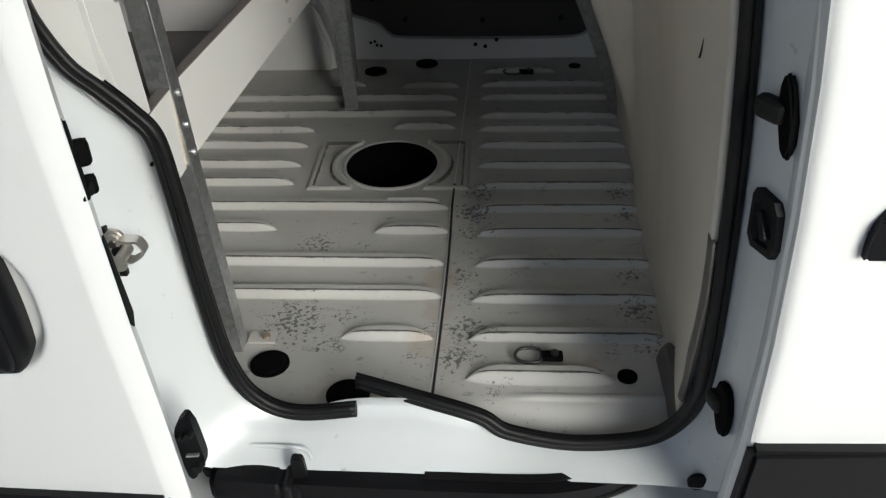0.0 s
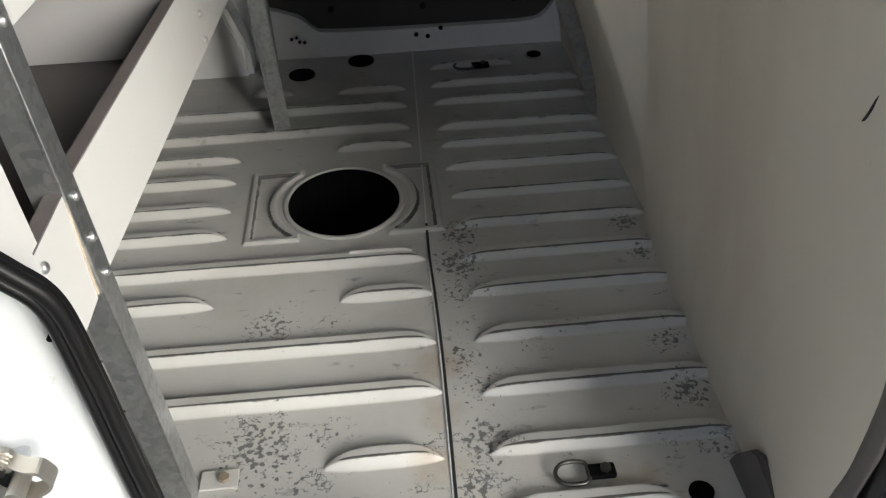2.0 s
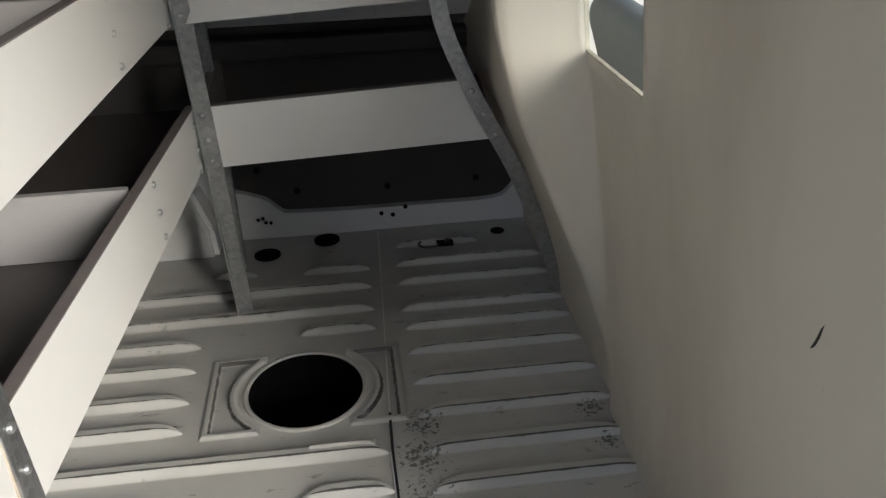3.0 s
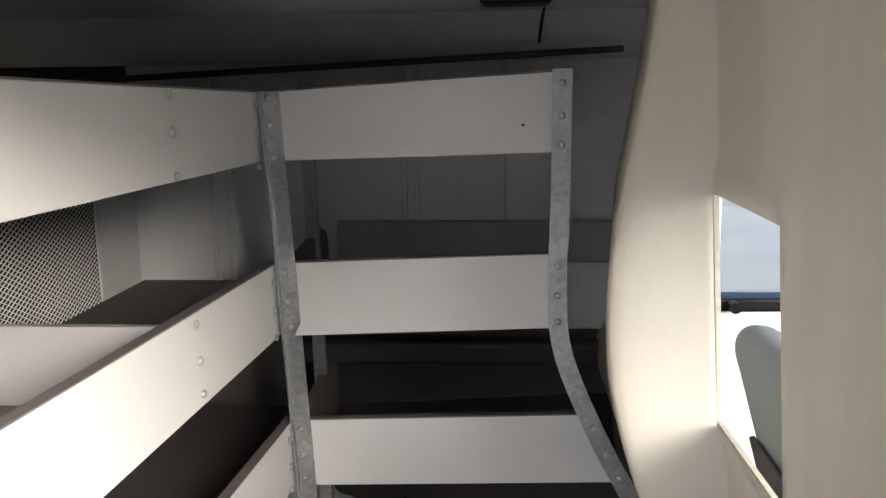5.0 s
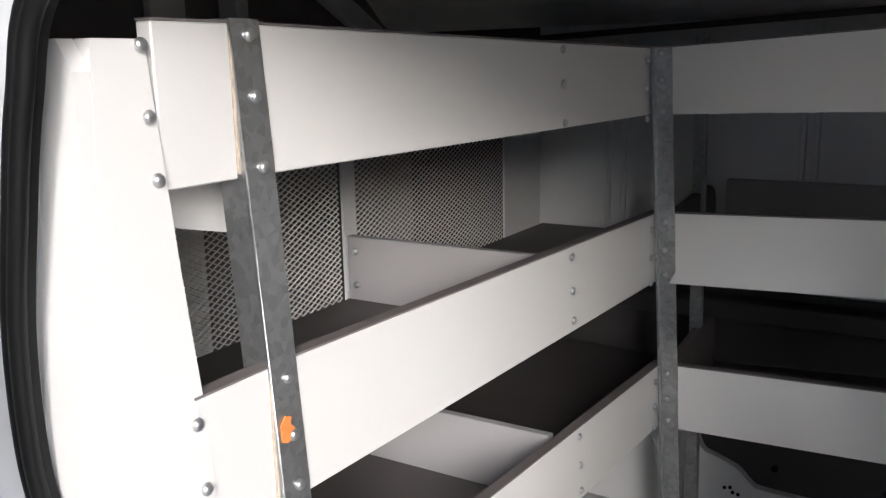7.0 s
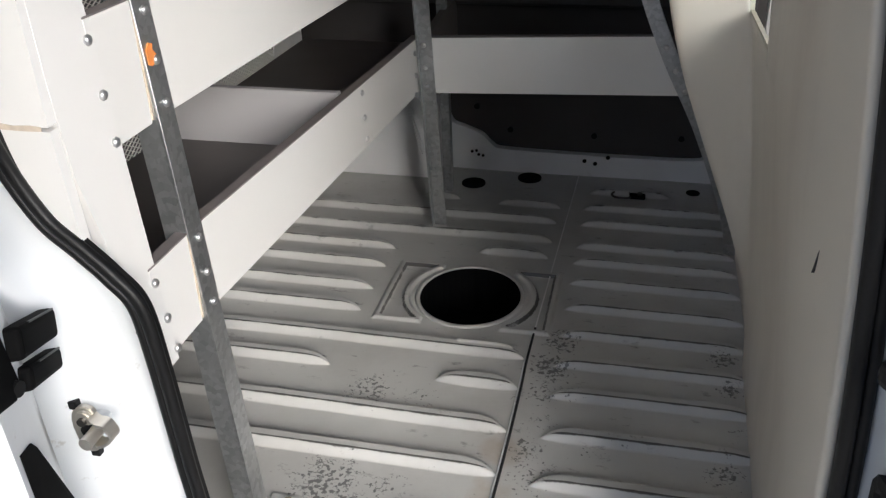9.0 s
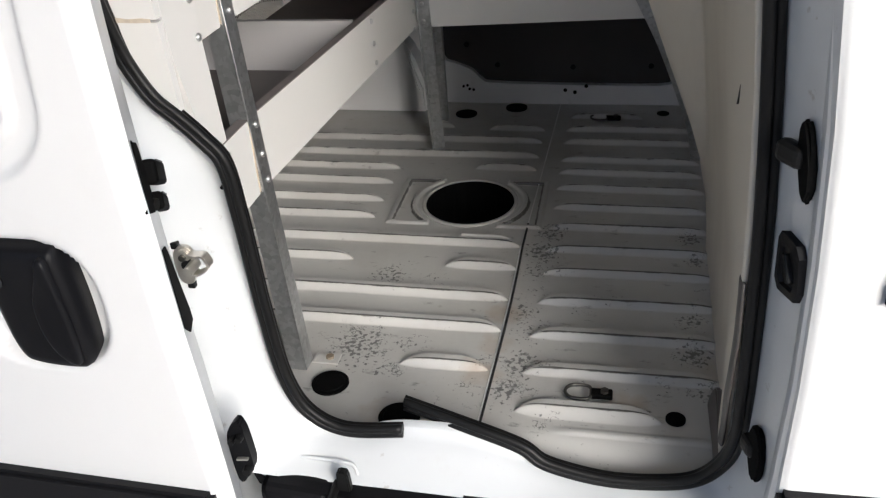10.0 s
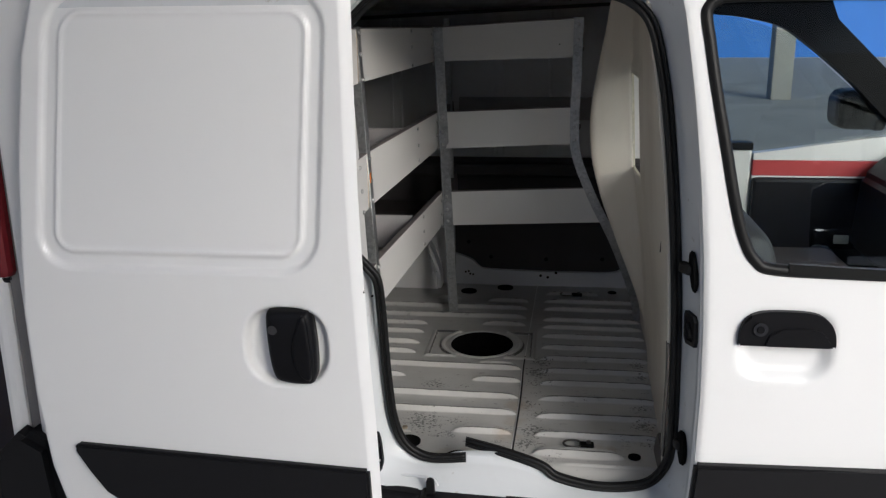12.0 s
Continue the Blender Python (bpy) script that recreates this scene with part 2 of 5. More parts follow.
def sweep(path, profile, across=(0, 1, 0), closed=False, bm=None):
    """Sweeps a closed profile of (side, across) along a path; side lies in the path's plane."""
    bm = bm or bmesh.new()
    w = Vector(across)
    rings = []
    n = len(path)
    for i, p in enumerate(path):
        a, b = (path[(i - 1) % n], path[(i + 1) % n]) if closed else (path[max(i - 1, 0)], path[min(i + 1, n - 1)])
        t = (b - a).normalized()
        s = t.cross(w).normalized()
        rings.append([bm.verts.new(p + s * u + w * v) for u, v in profile])
    m = len(profile)
    for i in range(n if closed else n - 1):
        r, q = rings[i], rings[(i + 1) % n]
        for k in range(m):
            bm.faces.new((r[k], r[(k + 1) % m], q[(k + 1) % m], q[k]))
    if not closed:
        bm.faces.new(rings[0][::-1])
        bm.faces.new(rings[-1])
    return bm


def circle_profile(r, n=10, sx=1.0):
    return [(r * sx * math.cos(2 * math.pi * k / n), r * math.sin(2 * math.pi * k / n)) for k in range(n)]


def dome(ring, base, top):
    """A soft cushion over an outline in the xz plane, rising from base to top along y."""
    bm = bmesh.new()
    c = sum(ring, Vector()) / len(ring)
    rows = []
    for inset, rise in ((1.0, 0.0), (1.0, 0.55), (0.975, 0.78), (0.92, 0.90), (0.80, 0.97), (0.45, 1.0)):
        rows.append([bm.verts.new((c.x + (p.x - c.x) * inset, base + (top - base) * rise, c.z + (p.z - c.z) * inset)) for p in ring])
    n = len(ring)
    for a, b in zip(rows, rows[1:]):
        for i in range(n):
            bm.faces.new((a[i], a[(i + 1) % n], b[(i + 1) % n], b[i]))
    bm.faces.new(rows[0][::-1]), bm.faces.new(rows[-1])
    return bm


def disc(centre, r, h, axis="z", n=32, r2=None, bm=None):
    bm = bm or bmesh.new()
    rot = {"z": Matrix(), "y": pose(0, 0, 0, 90), "x": pose(0, 0, 0, 0, 90)}[axis]
    bmesh.ops.create_cone(bm, cap_ends=True, segments=n, radius1=r, radius2=r if r2 is None else r2, depth=h, matrix=Matrix.Translation(centre) @ rot)
    return bm


def sheet(name, us, vs, place, keep=None):
    """A grid of faces: place(u, v) gives each corner; keep(u, v) tells which cells stay."""
    verts = [place(u, v) for v in vs for u in us]
    faces = []
    nu = len(us)
    for j in range(len(vs) - 1):
        for i in range(nu - 1):
            if keep is None or keep((us[i] + us[i + 1]) / 2, (vs[j] + vs[j + 1]) / 2):
                a = j * nu + i
                faces.append((a, a + 1, a + 1 + nu, a + nu))
    me = bpy.data.meshes.new(name)
    me.from_pydata(verts, [], faces)
    me.polygons.foreach_set("use_smooth", [True] * len(faces))
    return me


def step(a, b, x):
    t = min(1.0, max(0.0, (x - a) / (b - a)))
    return t * t * (3 - 2 * t)


def span(a, b, size):
    return [float(v) for v in np.linspace(a, b, max(2, int(abs(b - a) / size) + 1))]


def table(z, rows):
    """Linear look-up in rows of (key, value)."""
    return float(np.interp(z, [r[0] for r in rows], [r[1] for r in rows]))


# ---------- ground and surroundings ----------
# yard colour raised to bounce more light up through the door
YARD = mat("pale_concrete_yard", (0.47, 0.45, 0.42), 0.85, vary=0.15, scale=1.2, bump=0.2, bump_scale=40)
stain(YARD, (0.28, 0.26, 0.24), 0.7, 0.55, 0.8, 0.6)
setting("ground", box((-60, -60, -0.3), (60, 60, 0.0)), YARD, "stained grey concrete ground of the yard")

# dark brown sheet over the yard stands in for shaded ground
setting("shaded_ground", box((-14, 0.25, -0.05), (-1.3, 5.3, 0.008)), DARKGROUND, "dark brown ground behind the van, shade put in its colour")


# darker copy of the yard ground, laid over its light-bouncing colour
setting("far_ground", box((-1.2, 2.4, -0.05), (34, 27.5, 0.008)), CONCRETE, "darker grey concrete ground on the far side of the van")


def canopy(x0, x1, y0, y1, z, xs, ys, label, thick=0.3):
    ob = thing("parking_canopy", label, "canopy", "concrete canopies", kind="structure", at=((x0 + x1) / 2, (y0 + y1) / 2, 0))
    part("slab", box((x0, y0, z), (x1, y1, z + thick), 0.02), CONCRETE, ob)
    for x in xs:
        for y in ys:
            part("column", box((x - 0.25, y - 0.25, 0), (x + 0.25, y + 0.25, z), 0.02), CONCRETE, ob)


# unseen roof; its edges are placed to shade the van's rear half
canopy(-20, 1.5, -3.4, 6, 3.3, (-16, -9, -3.2), (-3.1, 5.6), "unseen grey concrete parking roof added to shade the van")
canopy(-30, 50, -60, -20, 4.05, (-8, -1.5, 5.0, 11.5, 18), (-20.6, -32), "grey concrete canopy across the yard", 1.2)
# unseen pier, added to keep the sun off the sliding door
setting("shading_pier", box((-0.3, -3.7, 0), (1.45, -3.35, 3.3), 0.02), CONCRETE, "unseen grey concrete pier added to shade the sliding door")


def yard_wall():
    ob = thing("yard_wall", "white yard wall with a red painted band", "wall", kind="structure", at=(0, -62, 0))
    part("wall", box((-60, -62.3, 1.2), (90, -62, 4.4)), WHITE, ob)
    part("band", box((-60, -62.29, 0), (90, -61.95, 1.2)), REDPAINT, ob, "red painted band")


yard_wall()
setting("back_wall", box((-40, 28.0, 0), (40, 28.3, 9)), BLUEPAINT, "blue painted wall at the far side of the yard")


setting("yard_column", box((3.75, 14.4, 0), (4.10, 14.75, 6), 0.02), CONCRETE, "grey concrete column standing in the yard")


def parked_car():
    ob = thing("parked_car", "black hatchback car parked across the yard", "car", at=(4.2, -9, 0))
    side = [(2.2, 0.35), (2.1, 0.75), (2.6, 0.92), (3.3, 1.42), (4.6, 1.46), (5.6, 1.05), (6.2, 0.95), (6.3, 0.4)]
    part("body", prism(side, "y", -9.8, -8.2, 0.06), CARBLACK, ob)
    part("side_window", prism([(2.85, 0.98), (3.4, 1.36), (4.5, 1.39), (5.3, 1.03)], "y", -8.2, -8.19), GLASS, ob)
    for x in (2.9, 5.5):
        w = part("wheel", disc((x, -8.25, 0.31), 0.31, 0.2, "y"), RUBBER, ob)
        part("rim", disc((x, -8.14, 0.31), 0.19, 0.02, "y"), ZINC, w)


parked_car()

# ---------- cargo floor ----------
HX, HY, HR = -0.219, 0.995, 0.114
# each rib: its two ends along the van and the foot of its near flank
RIBS = [(-0.005, 0.17, 1.524)]
RIBS += [(-0.012, 0.305, y) for y in (1.430, 1.344, 1.231, 1.158, 1.070, 0.971, 0.877, 0.780, 0.689, 0.583)]
RIBS += [(-0.016, 0.300, 0.474), (-0.018, 0.290, 0.369), (-0.02, 0.185, 0.265)]
RIBS += [(-1.1, -0.092, y) for y in (1.342, 1.245, 0.790, 0.586, 0.483)]
RIBS += [(-0.222, -0.092, y) for y in (1.427, 1.169)] + [(-0.214, -0.088, 0.699), (-0.233, -0.101, 0.367)]
RIBS += [(-0.42, -0.345, 1.438)]
RIBS += [(-1.1, -0.437, y) for y in (1.158, 1.075, 0.978, 0.894, 0.706)]


def rib_height(x, y):
    """Pressed ribs: a sloping flank towards the door, a flat crest and a steep back."""
    z = np.zeros_like(x)
    for a, b, c in RIBS:
        rise = 0.018 if c < 0.3 else (0.0090 if a > -0.05 else 0.0118)
        dx = np.clip(np.maximum(a + 0.046 - x, x - b + 0.046) / 0.058, 0, 1)
        w = (1 - dx * dx) ** 0.75 + 1e-4
        v = (y - c - 0.6 * rise) / w + 0.6 * rise
        near = np.clip((rise - v) / rise, 0, 1)
        far = np.clip((v - rise - 0.016) / 0.010, 0, 1)
        t = (1 - np.maximum(near, far)) * w ** 0.7
        z = np.maximum(z, 0.0125 * t * (0.4 + 0.6 * t * (2 - t)) + 0.0015 * t)
    return z


def sm(a, b, x):
    t = np.clip((x - a) / (b - a), 0, 1)
    return t * t * (3 - 2 * t)


def cargo_floor():
    xs = np.concatenate([np.arange(-1.15, -0.46, 0.0045), np.arange(-0.46, -0.04, 0.0018), np.arange(-0.04, 0.03, 0.003), np.arange(0.03, 0.336, 0.0035)])
    ys = np.concatenate([np.arange(0.165, 1.12, 0.0014), np.arange(1.12, 1.656, 0.0024)])
    X, Y = np.meshgrid(xs, ys)
    Z = 0.549 + rib_height(X, Y)
    r = np.hypot(X - HX, Y - HY)
    ax, ay = np.abs(X - HX), np.abs(Y - HY)
    inner = sm(0.185, 0.175, ax) * sm(0.135, 0.125, ay)
    # a pocket with a raised border pressed on either side of the hole
    d = np.maximum(np.maximum(ax - 0.162, 0.092 - ax), np.maximum(ay - 0.103, 0.138 - r))
    pocket, border = sm(0.001, -0.0028, d), sm(0.017, 0.009, d) * sm(-0.001, 0.003, d)
    Z = np.where(inner > 0, 0.549 - 0.0035 * pocket + 0.0050 * border, Z)
    strip = sm(-0.212, -0.207, X) * sm(-0.098, -0.103, X) * sm(0.811, 0.815, Y) * sm(0.838, 0.834, Y)
    Z += 0.004 * strip
    Z += -0.026 * sm(0.243, 0.168, Y) * sm(-0.06, 0.06, X)
    Z += 0.0035 * sm(0.232, 0.239, Y) * sm(0.252, 0.243, Y) * sm(0.02, 0.08, X) * sm(0.285, 0.25, X)
    Z += 0.0012 * np.sin(9 * X + 3) * np.sin(7 * Y)
    keep = np.hypot((X - HX) / 0.109, (Y - HY) / 0.1175) < 1
    verts = np.stack([X, Y, Z], -1).reshape(-1, 3)
    nx = len(xs)
    cell = keep[:-1, :-1] & keep[1:, :-1] & keep[:-1, 1:] & keep[1:, 1:]
    faces = [(j * nx + i, j * nx + i + 1, (j + 1) * nx + i + 1, (j + 1) * nx + i) for j in range(len(ys) - 1) for i in range(nx - 1) if not cell[j, i]]
    me = bpy.data.meshes.new("floor")
    me.from_pydata(verts.tolist(), [], faces)
    me.polygons.foreach_set("use_smooth", [True] * len(faces))
    scuffs = [(-0.33, 0.42, 0.09, 1), (-0.27, 0.36, 0.05, 0.8), (-0.03, 0.50, 0.06, 0.9), (-0.035, 0.40, 0.06, 1), (-0.03, 0.62, 0.05, 0.7), (-0.03, 0.78, 0.06, 1.1),
              (-0.02, 0.86, 0.05, 1.0), (0.0, 0.70, 0.05, 0.7), (-0.33, 0.66, 0.07, 0.9), (-0.25, 0.66, 0.05, 0.7), (0.27, 0.86, 0.035, 1.1), (0.28, 0.77, 0.03, 1.1),
              (0.26, 0.56, 0.04, 1), (0.255, 0.455, 0.045, 1.1), (0.285, 0.66, 0.03, 0.8), (-0.12, 0.32, 0.06, 0.7), (-0.06, 0.30, 0.06, 0.7), (0.02, 0.26, 0.05, 0.6), (0.2, 0.37, 0.05, 0.6),
              (0.05, 0.57, 0.05, 0.55), (0.06, 0.93, 0.04, 0.5), (-0.05, 0.33, 0.045, 1.05), (-0.045, 0.56, 0.045, 0.95), (-0.04, 0.70, 0.045, 0.9),
              (-0.105, 0.40, 0.035, 0.8), (0.10, 0.60, 0.05, 0.6), (0.27, 0.36, 0.04, 0.9), (-0.24, 0.44, 0.05, 0.8)]
    dirt = np.zeros_like(X)
    for cx, cy, rad, s in scuffs:
        dirt = np.maximum(dirt, s * np.clip(1.25 - np.hypot(X - cx, Y - cy) / rad, 0, 1) ** 0.7)
    near = 0.42 * sm(0.75, 0.3, Y)
    dirt = np.maximum(dirt, near * sm(0.5, 0.1, np.abs(X + 0.05)))
    rust = np.zeros_like(X)
    for cx, cy, rad in ((-0.09, 0.45, 0.05), (-0.10, 0.36, 0.06), (-0.08, 0.55, 0.05), (0.13, 0.325, 0.05), (-0.2, 0.24, 0.1), (0.16, 0.325, 0.03), (0.30, 0.42, 0.08)):
        rust = np.maximum(rust, np.clip(1.3 - np.hypot(X - cx, Y - cy) / rad, 0, 1))
    dark_line = np.zeros_like(X)
    # two dark lines along each rib, at its crest and its back
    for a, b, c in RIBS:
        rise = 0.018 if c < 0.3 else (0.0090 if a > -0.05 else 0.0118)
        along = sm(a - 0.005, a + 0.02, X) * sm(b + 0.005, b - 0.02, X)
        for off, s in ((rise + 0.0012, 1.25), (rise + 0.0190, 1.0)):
            dark_line = np.maximum(dark_line, s * along * np.clip(1.3 - np.abs(Y - c - off) / 0.0019, 0, 1) * (0.55 + 0.45 * sm(1.2, 0.7, Y)))
    # pocket outline: the shade of its walls put into the floor colour
    dark_line = np.where((inner > 0.2) & (np.abs(d - 0.0005) < 0.0024), 0.8, dark_line)
    for name, values in (("scuff", dirt), ("rust", rust), ("dark_line", dark_line)):
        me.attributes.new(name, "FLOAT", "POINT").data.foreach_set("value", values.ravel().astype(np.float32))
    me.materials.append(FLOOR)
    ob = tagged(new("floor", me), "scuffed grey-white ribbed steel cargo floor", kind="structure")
    bm = sweep(smooth_path([(HX + 0.1055 * math.cos(a), HY + 0.1140 * math.sin(a), 0.5525) for a in np.linspace(0, 2 * math.pi, 48, endpoint=False)], 1, True),
               [(0.008, -0.004), (0.006, -0.0006), (0.002, 0.0004), (-0.0015, -0.0006), (-0.0025, -0.0032), (0.002, -0.006)], (0, 0, 1), True)
    part("hole_lip", bm, FLOOR, ob, smooth=True)
    bm = sweep(smooth_path([(-0.085, 0.19, 0.5503), (-0.081, 0.30, 0.5503), (-0.075, 0.54, 0.5503), (-0.074, 0.70, 0.5503), (-0.075, 0.80, 0.5503), (-0.073, 0.90, 0.5503)], 4), [(0.0022, -0.0015), (0.0018, 0.0013), (-0.0018, 0.0015), (-0.0024, -0.0015)], (0, 0, 1))
    part("sealant_joint", bm, SEALANT, ob, "black sealant line between floor sheets")
    bm = sweep(smooth_path([(-0.0885, 0.19, 0.5500), (-0.0845, 0.30, 0.5500), (-0.0785, 0.54, 0.5500), (-0.0775, 0.70, 0.5500), (-0.0785, 0.80, 0.5500)], 4), circle_profile(0.0014, 6), (0, 0, 1))
    part("joint_edge", bm, WALL, ob, "pale raised edge beside the sealant line", True)
    bm = beam((-0.073, 0.90, 0.5497), (-0.052, 1.64, 0.5497), 0.0024, 0.002)
    part("sealant_joint", bm, HEAD, ob)


cargo_floor()


def access_cover():
    ob = thing("access_cover", "black round fuel sender cover in the floor", "cover", at=(HX, HY, 0.42))
    # plate and well near-black: the hole's inner shade is in their colour
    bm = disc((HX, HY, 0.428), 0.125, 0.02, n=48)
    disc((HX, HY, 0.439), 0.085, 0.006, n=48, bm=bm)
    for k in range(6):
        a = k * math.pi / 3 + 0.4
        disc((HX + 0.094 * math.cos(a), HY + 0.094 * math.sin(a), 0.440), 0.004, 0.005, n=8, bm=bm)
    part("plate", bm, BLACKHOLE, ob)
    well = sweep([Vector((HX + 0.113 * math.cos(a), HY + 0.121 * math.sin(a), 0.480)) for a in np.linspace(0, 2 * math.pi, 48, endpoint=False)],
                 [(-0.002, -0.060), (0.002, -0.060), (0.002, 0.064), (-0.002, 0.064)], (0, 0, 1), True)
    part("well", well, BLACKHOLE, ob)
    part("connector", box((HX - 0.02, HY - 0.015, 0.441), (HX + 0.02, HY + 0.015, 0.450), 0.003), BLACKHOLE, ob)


access_cover()


def floor_plug(x, y, r, label, z=0.5505):
    bm = disc((x, y, z), r, 0.004, n=28)
    disc((x, y, z + 0.0025), r * 0.82, 0.003, n=28, r2=r * 0.74, bm=bm)
    single("floor_plug", bm, BLACKHOLE, label, "plug", group="floor plugs", smooth=False)


for px, py, pr in ((-0.318, 1.545, 0.031), (-0.178, 1.601, 0.031), (0.238, 1.573, 0.017), (0.219, 0.287, 0.0155), (-0.350, 0.308, 0.032)):
    floor_plug(px, py, pr, "black rubber plug in the cargo floor")
floor_plug(-0.213, 0.238, 0.034, "black rubber plug beside the door sill")


def tie_ring(x, y, s, name_label):
    ob = thing("tie_down_ring", name_label, "tie-down ring", "tie-down rings", at=(x, y, 0.55))
    m = Matrix.Translation((x, y, 0.558)) @ Matrix.Diagonal((s, s, 1, 1))
    loop = [m @ Vector(p) for p in ((0.0, 0.018, 0), (-0.03, 0.018, 0), (-0.042, 0, 0), (-0.03, -0.018, 0), (0.0, -0.018, 0), (0.006, 0, 0))]
    part("ring", sweep(smooth_path(loop, 5, True), circle_profile(0.0029, 8), (0, 0, 1), True), DARKSTEEL, ob, smooth=True)
    part("tab", box((x + 0.003 * s, y - 0.012 * s, 0.552), (x + 0.045 * s, y + 0.012 * s, 0.561), 0.003), BLACKHOLE, ob)
    part("bolt", disc((x + 0.03 * s, y, 0.563), 0.007, 0.006, n=6), DARKSTEEL, ob)


tie_ring(0.082, 0.327, 0.88, "steel tie-down ring by the sliding door sill")
tie_ring(0.079, 1.519, 0.95, "dark steel tie-down ring on the cargo floor")

# ---------- side, roof and rear of the cargo space ----------
FARY = 1.652
wave = smooth_path([(-0.44, 0, 0.80), (-0.415, 0, 0.755), (-0.395, 0, 0.685), (-0.36, 0, 0.668), (-0.315, 0, 0.65), (-0.285, 0, 0.622), (-0.255, 0, 0.612), (-0.1, 0, 0.608), (0.1, 0, 0.607), (0.235, 0, 0.609), (0.275, 0, 0.625), (0.30, 0, 0.66)], 4)
kick = [(p.x, p.z) for p in wave] + [(0.34, 0.66), (0.34, 0.54), (-0.60, 0.54), (-0.60, 0.80)]
setting("wall_far_kick", prism(kick, "y", FARY - 0.012, FARY + 0.01), WALL, "white painted inner sill of the far side")
setting("wall_far", box((-1.2, FARY + 0.012, 0.5), (0.36, FARY + 0.05, 1.75)), DARKPANEL, "dark panel of the far side wall")
setting("wall_far_upper", box((-0.79, FARY - 0.03, 1.07), (0.33, FARY + 0.008, 1.66), 0.004), WALL, "grey painted upper side wall with pressed ribs")
bm = bmesh.new()
for x in (-0.62, -0.585, -0.22, -0.195, -0.02):
    box((x - 0.006, FARY - 0.036, 1.08), (x + 0.006, FARY - 0.028, 1.62), 0.003, bm)
setting("wall_rib", bm, WALL, "pressed vertical ribs of the side wall")
setting("wall_rail", box((-1.1, FARY - 0.06, 1.0), (0.33, FARY + 0.004, 1.045), 0.008), DARKPANEL, "dark waist rail of the side wall")
# grey slab added for the darker band low on the wall
bm = box((-0.36, FARY - 0.028, 1.215), (0.27, FARY - 0.05, 1.30), 0.004)
setting("wall_dark_band", bm, mat("grey_band_paint", (0.42, 0.41, 0.40), 0.6, vary=0.12, scale=9), "darker grey band along the side wall")
for x, y in ((-0.34, 0.60), (-0.322, 0.592), (-0.328, 0.603), (-0.31, 0.590)):
    single("sheet_hole", disc((x, FARY - 0.0125, y), 0.004, 0.003, "y", 10), BLACKHOLE, "small dark hole in the inner sill", "hole", group="sill holes")
for x, z in ((-0.04, 0.592), (-0.012, 0.586), (0.02, 0.605)):
    single("sheet_hole", disc((x, FARY - 0.0125, z), 0.0055, 0.003, "y", 10), BLACKHOLE, "small dark hole in the inner sill", "hole", group="sill holes")
for x, z in ((-0.24, 0.66), (-0.02, 0.655), (0.2, 0.66), (-0.33, 0.72)):
    single("panel_clip", disc((x, FARY + 0.01, z), 0.008, 0.006, "y", 12), PLASTIC, "black clip of the dark side panel", "clip", group="panel clips")


def wheel_arch():
    prof = [(-1.1, 0.54), (-1.05, 0.78), (-0.95, 0.85), (-0.72, 0.87), (-0.56, 0.84), (-0.47, 0.72), (-0.435, 0.62), (-0.43, 0.54)]
    bm = prism(prof, "y", 1.555, FARY, 0.012)
    setting("wheel_arch", bm, WALL, "white painted rear wheel arch box")
    bm = prism([(-0.52, 0.60), (-0.45, 0.62), (-0.50, 0.80)], "y", 1.545, 1.558, 0.004)
    setting("arch_gusset", bm, WALL, "pressed gusset on the wheel arch")


wheel_arch()


def ceiling_mesh():
    prof = [(0.172, 1.70), (0.20, 1.72), (0.26, 1.74), (0.4, 1.75), (0.9, 1.755), (1.3, 1.74), (1.46, 1.705), (1.55, 1.64), (1.60, 1.62), (1.66, 1.62)]
    prof = [(p.x, p.y) for p in smooth_path([(a, b, 0) for a, b in prof], 4)]
    out = prof + [(1.66, 1.795), (0.172, 1.795)]
    setting("ceiling", prism(out, "x", -1.2, 0.34), HEAD, "grey roof lining of the cargo space")
    bm = bmesh.new()
    for x in (-0.75, -0.25, 0.12):
        box((x - 0.03, 0.15, 1.728), (x + 0.03, 1.4, 1.752), 0.006, bm)
    setting("roof_bow", bm, HEAD, "dark roof bows under the lining")
    setting("roof_gutter", beam((-1.1, 1.507, 1.575), (0.20, 1.507, 1.632), 0.012, 0.012, bevel=0.003), DARKPANEL, "dark edge of the roof lining")
    setting("roof_lamp_base", box((-0.058, 1.27, 1.694), (0.060, 1.35, 1.744), 0.010), PLASTIC, "black lamp base on the roof lining")


ceiling_mesh()
setting("rear_door_inner", box((-1.21, 0.05, 0.5), (-1.17, 1.66, 1.75)), REARPANEL, "dark inner side of the rear doors")
setting("rear_door_rib", box((-1.17, 0.84, 0.6), (-1.15, 0.92, 1.7), 0.005), WALL, "pale upright where the rear doors meet")
for y in (1.02, 1.3):
    setting("rear_window_blank", box((-1.168, y, 1.12), (-1.155, y + 0.2, 1.6), 0.01), REARPANEL, "dull pressed panel of the rear door")

setting("rear_corner_post", beam((-1.10, 0.985, 1.55), (-1.10, 0.985, 1.72), 0.05, 0.03, (0, 1, 0), 0.006), WALL, "pale upright beside the rear door frame")
setting("roof_strut", beam((-1.08, 1.14, 1.735), (-1.08, 1.40, 1.60), 0.05, 0.025, (1, 0, 0), 0.006), WALL, "pale slanting strut in the roof corner")
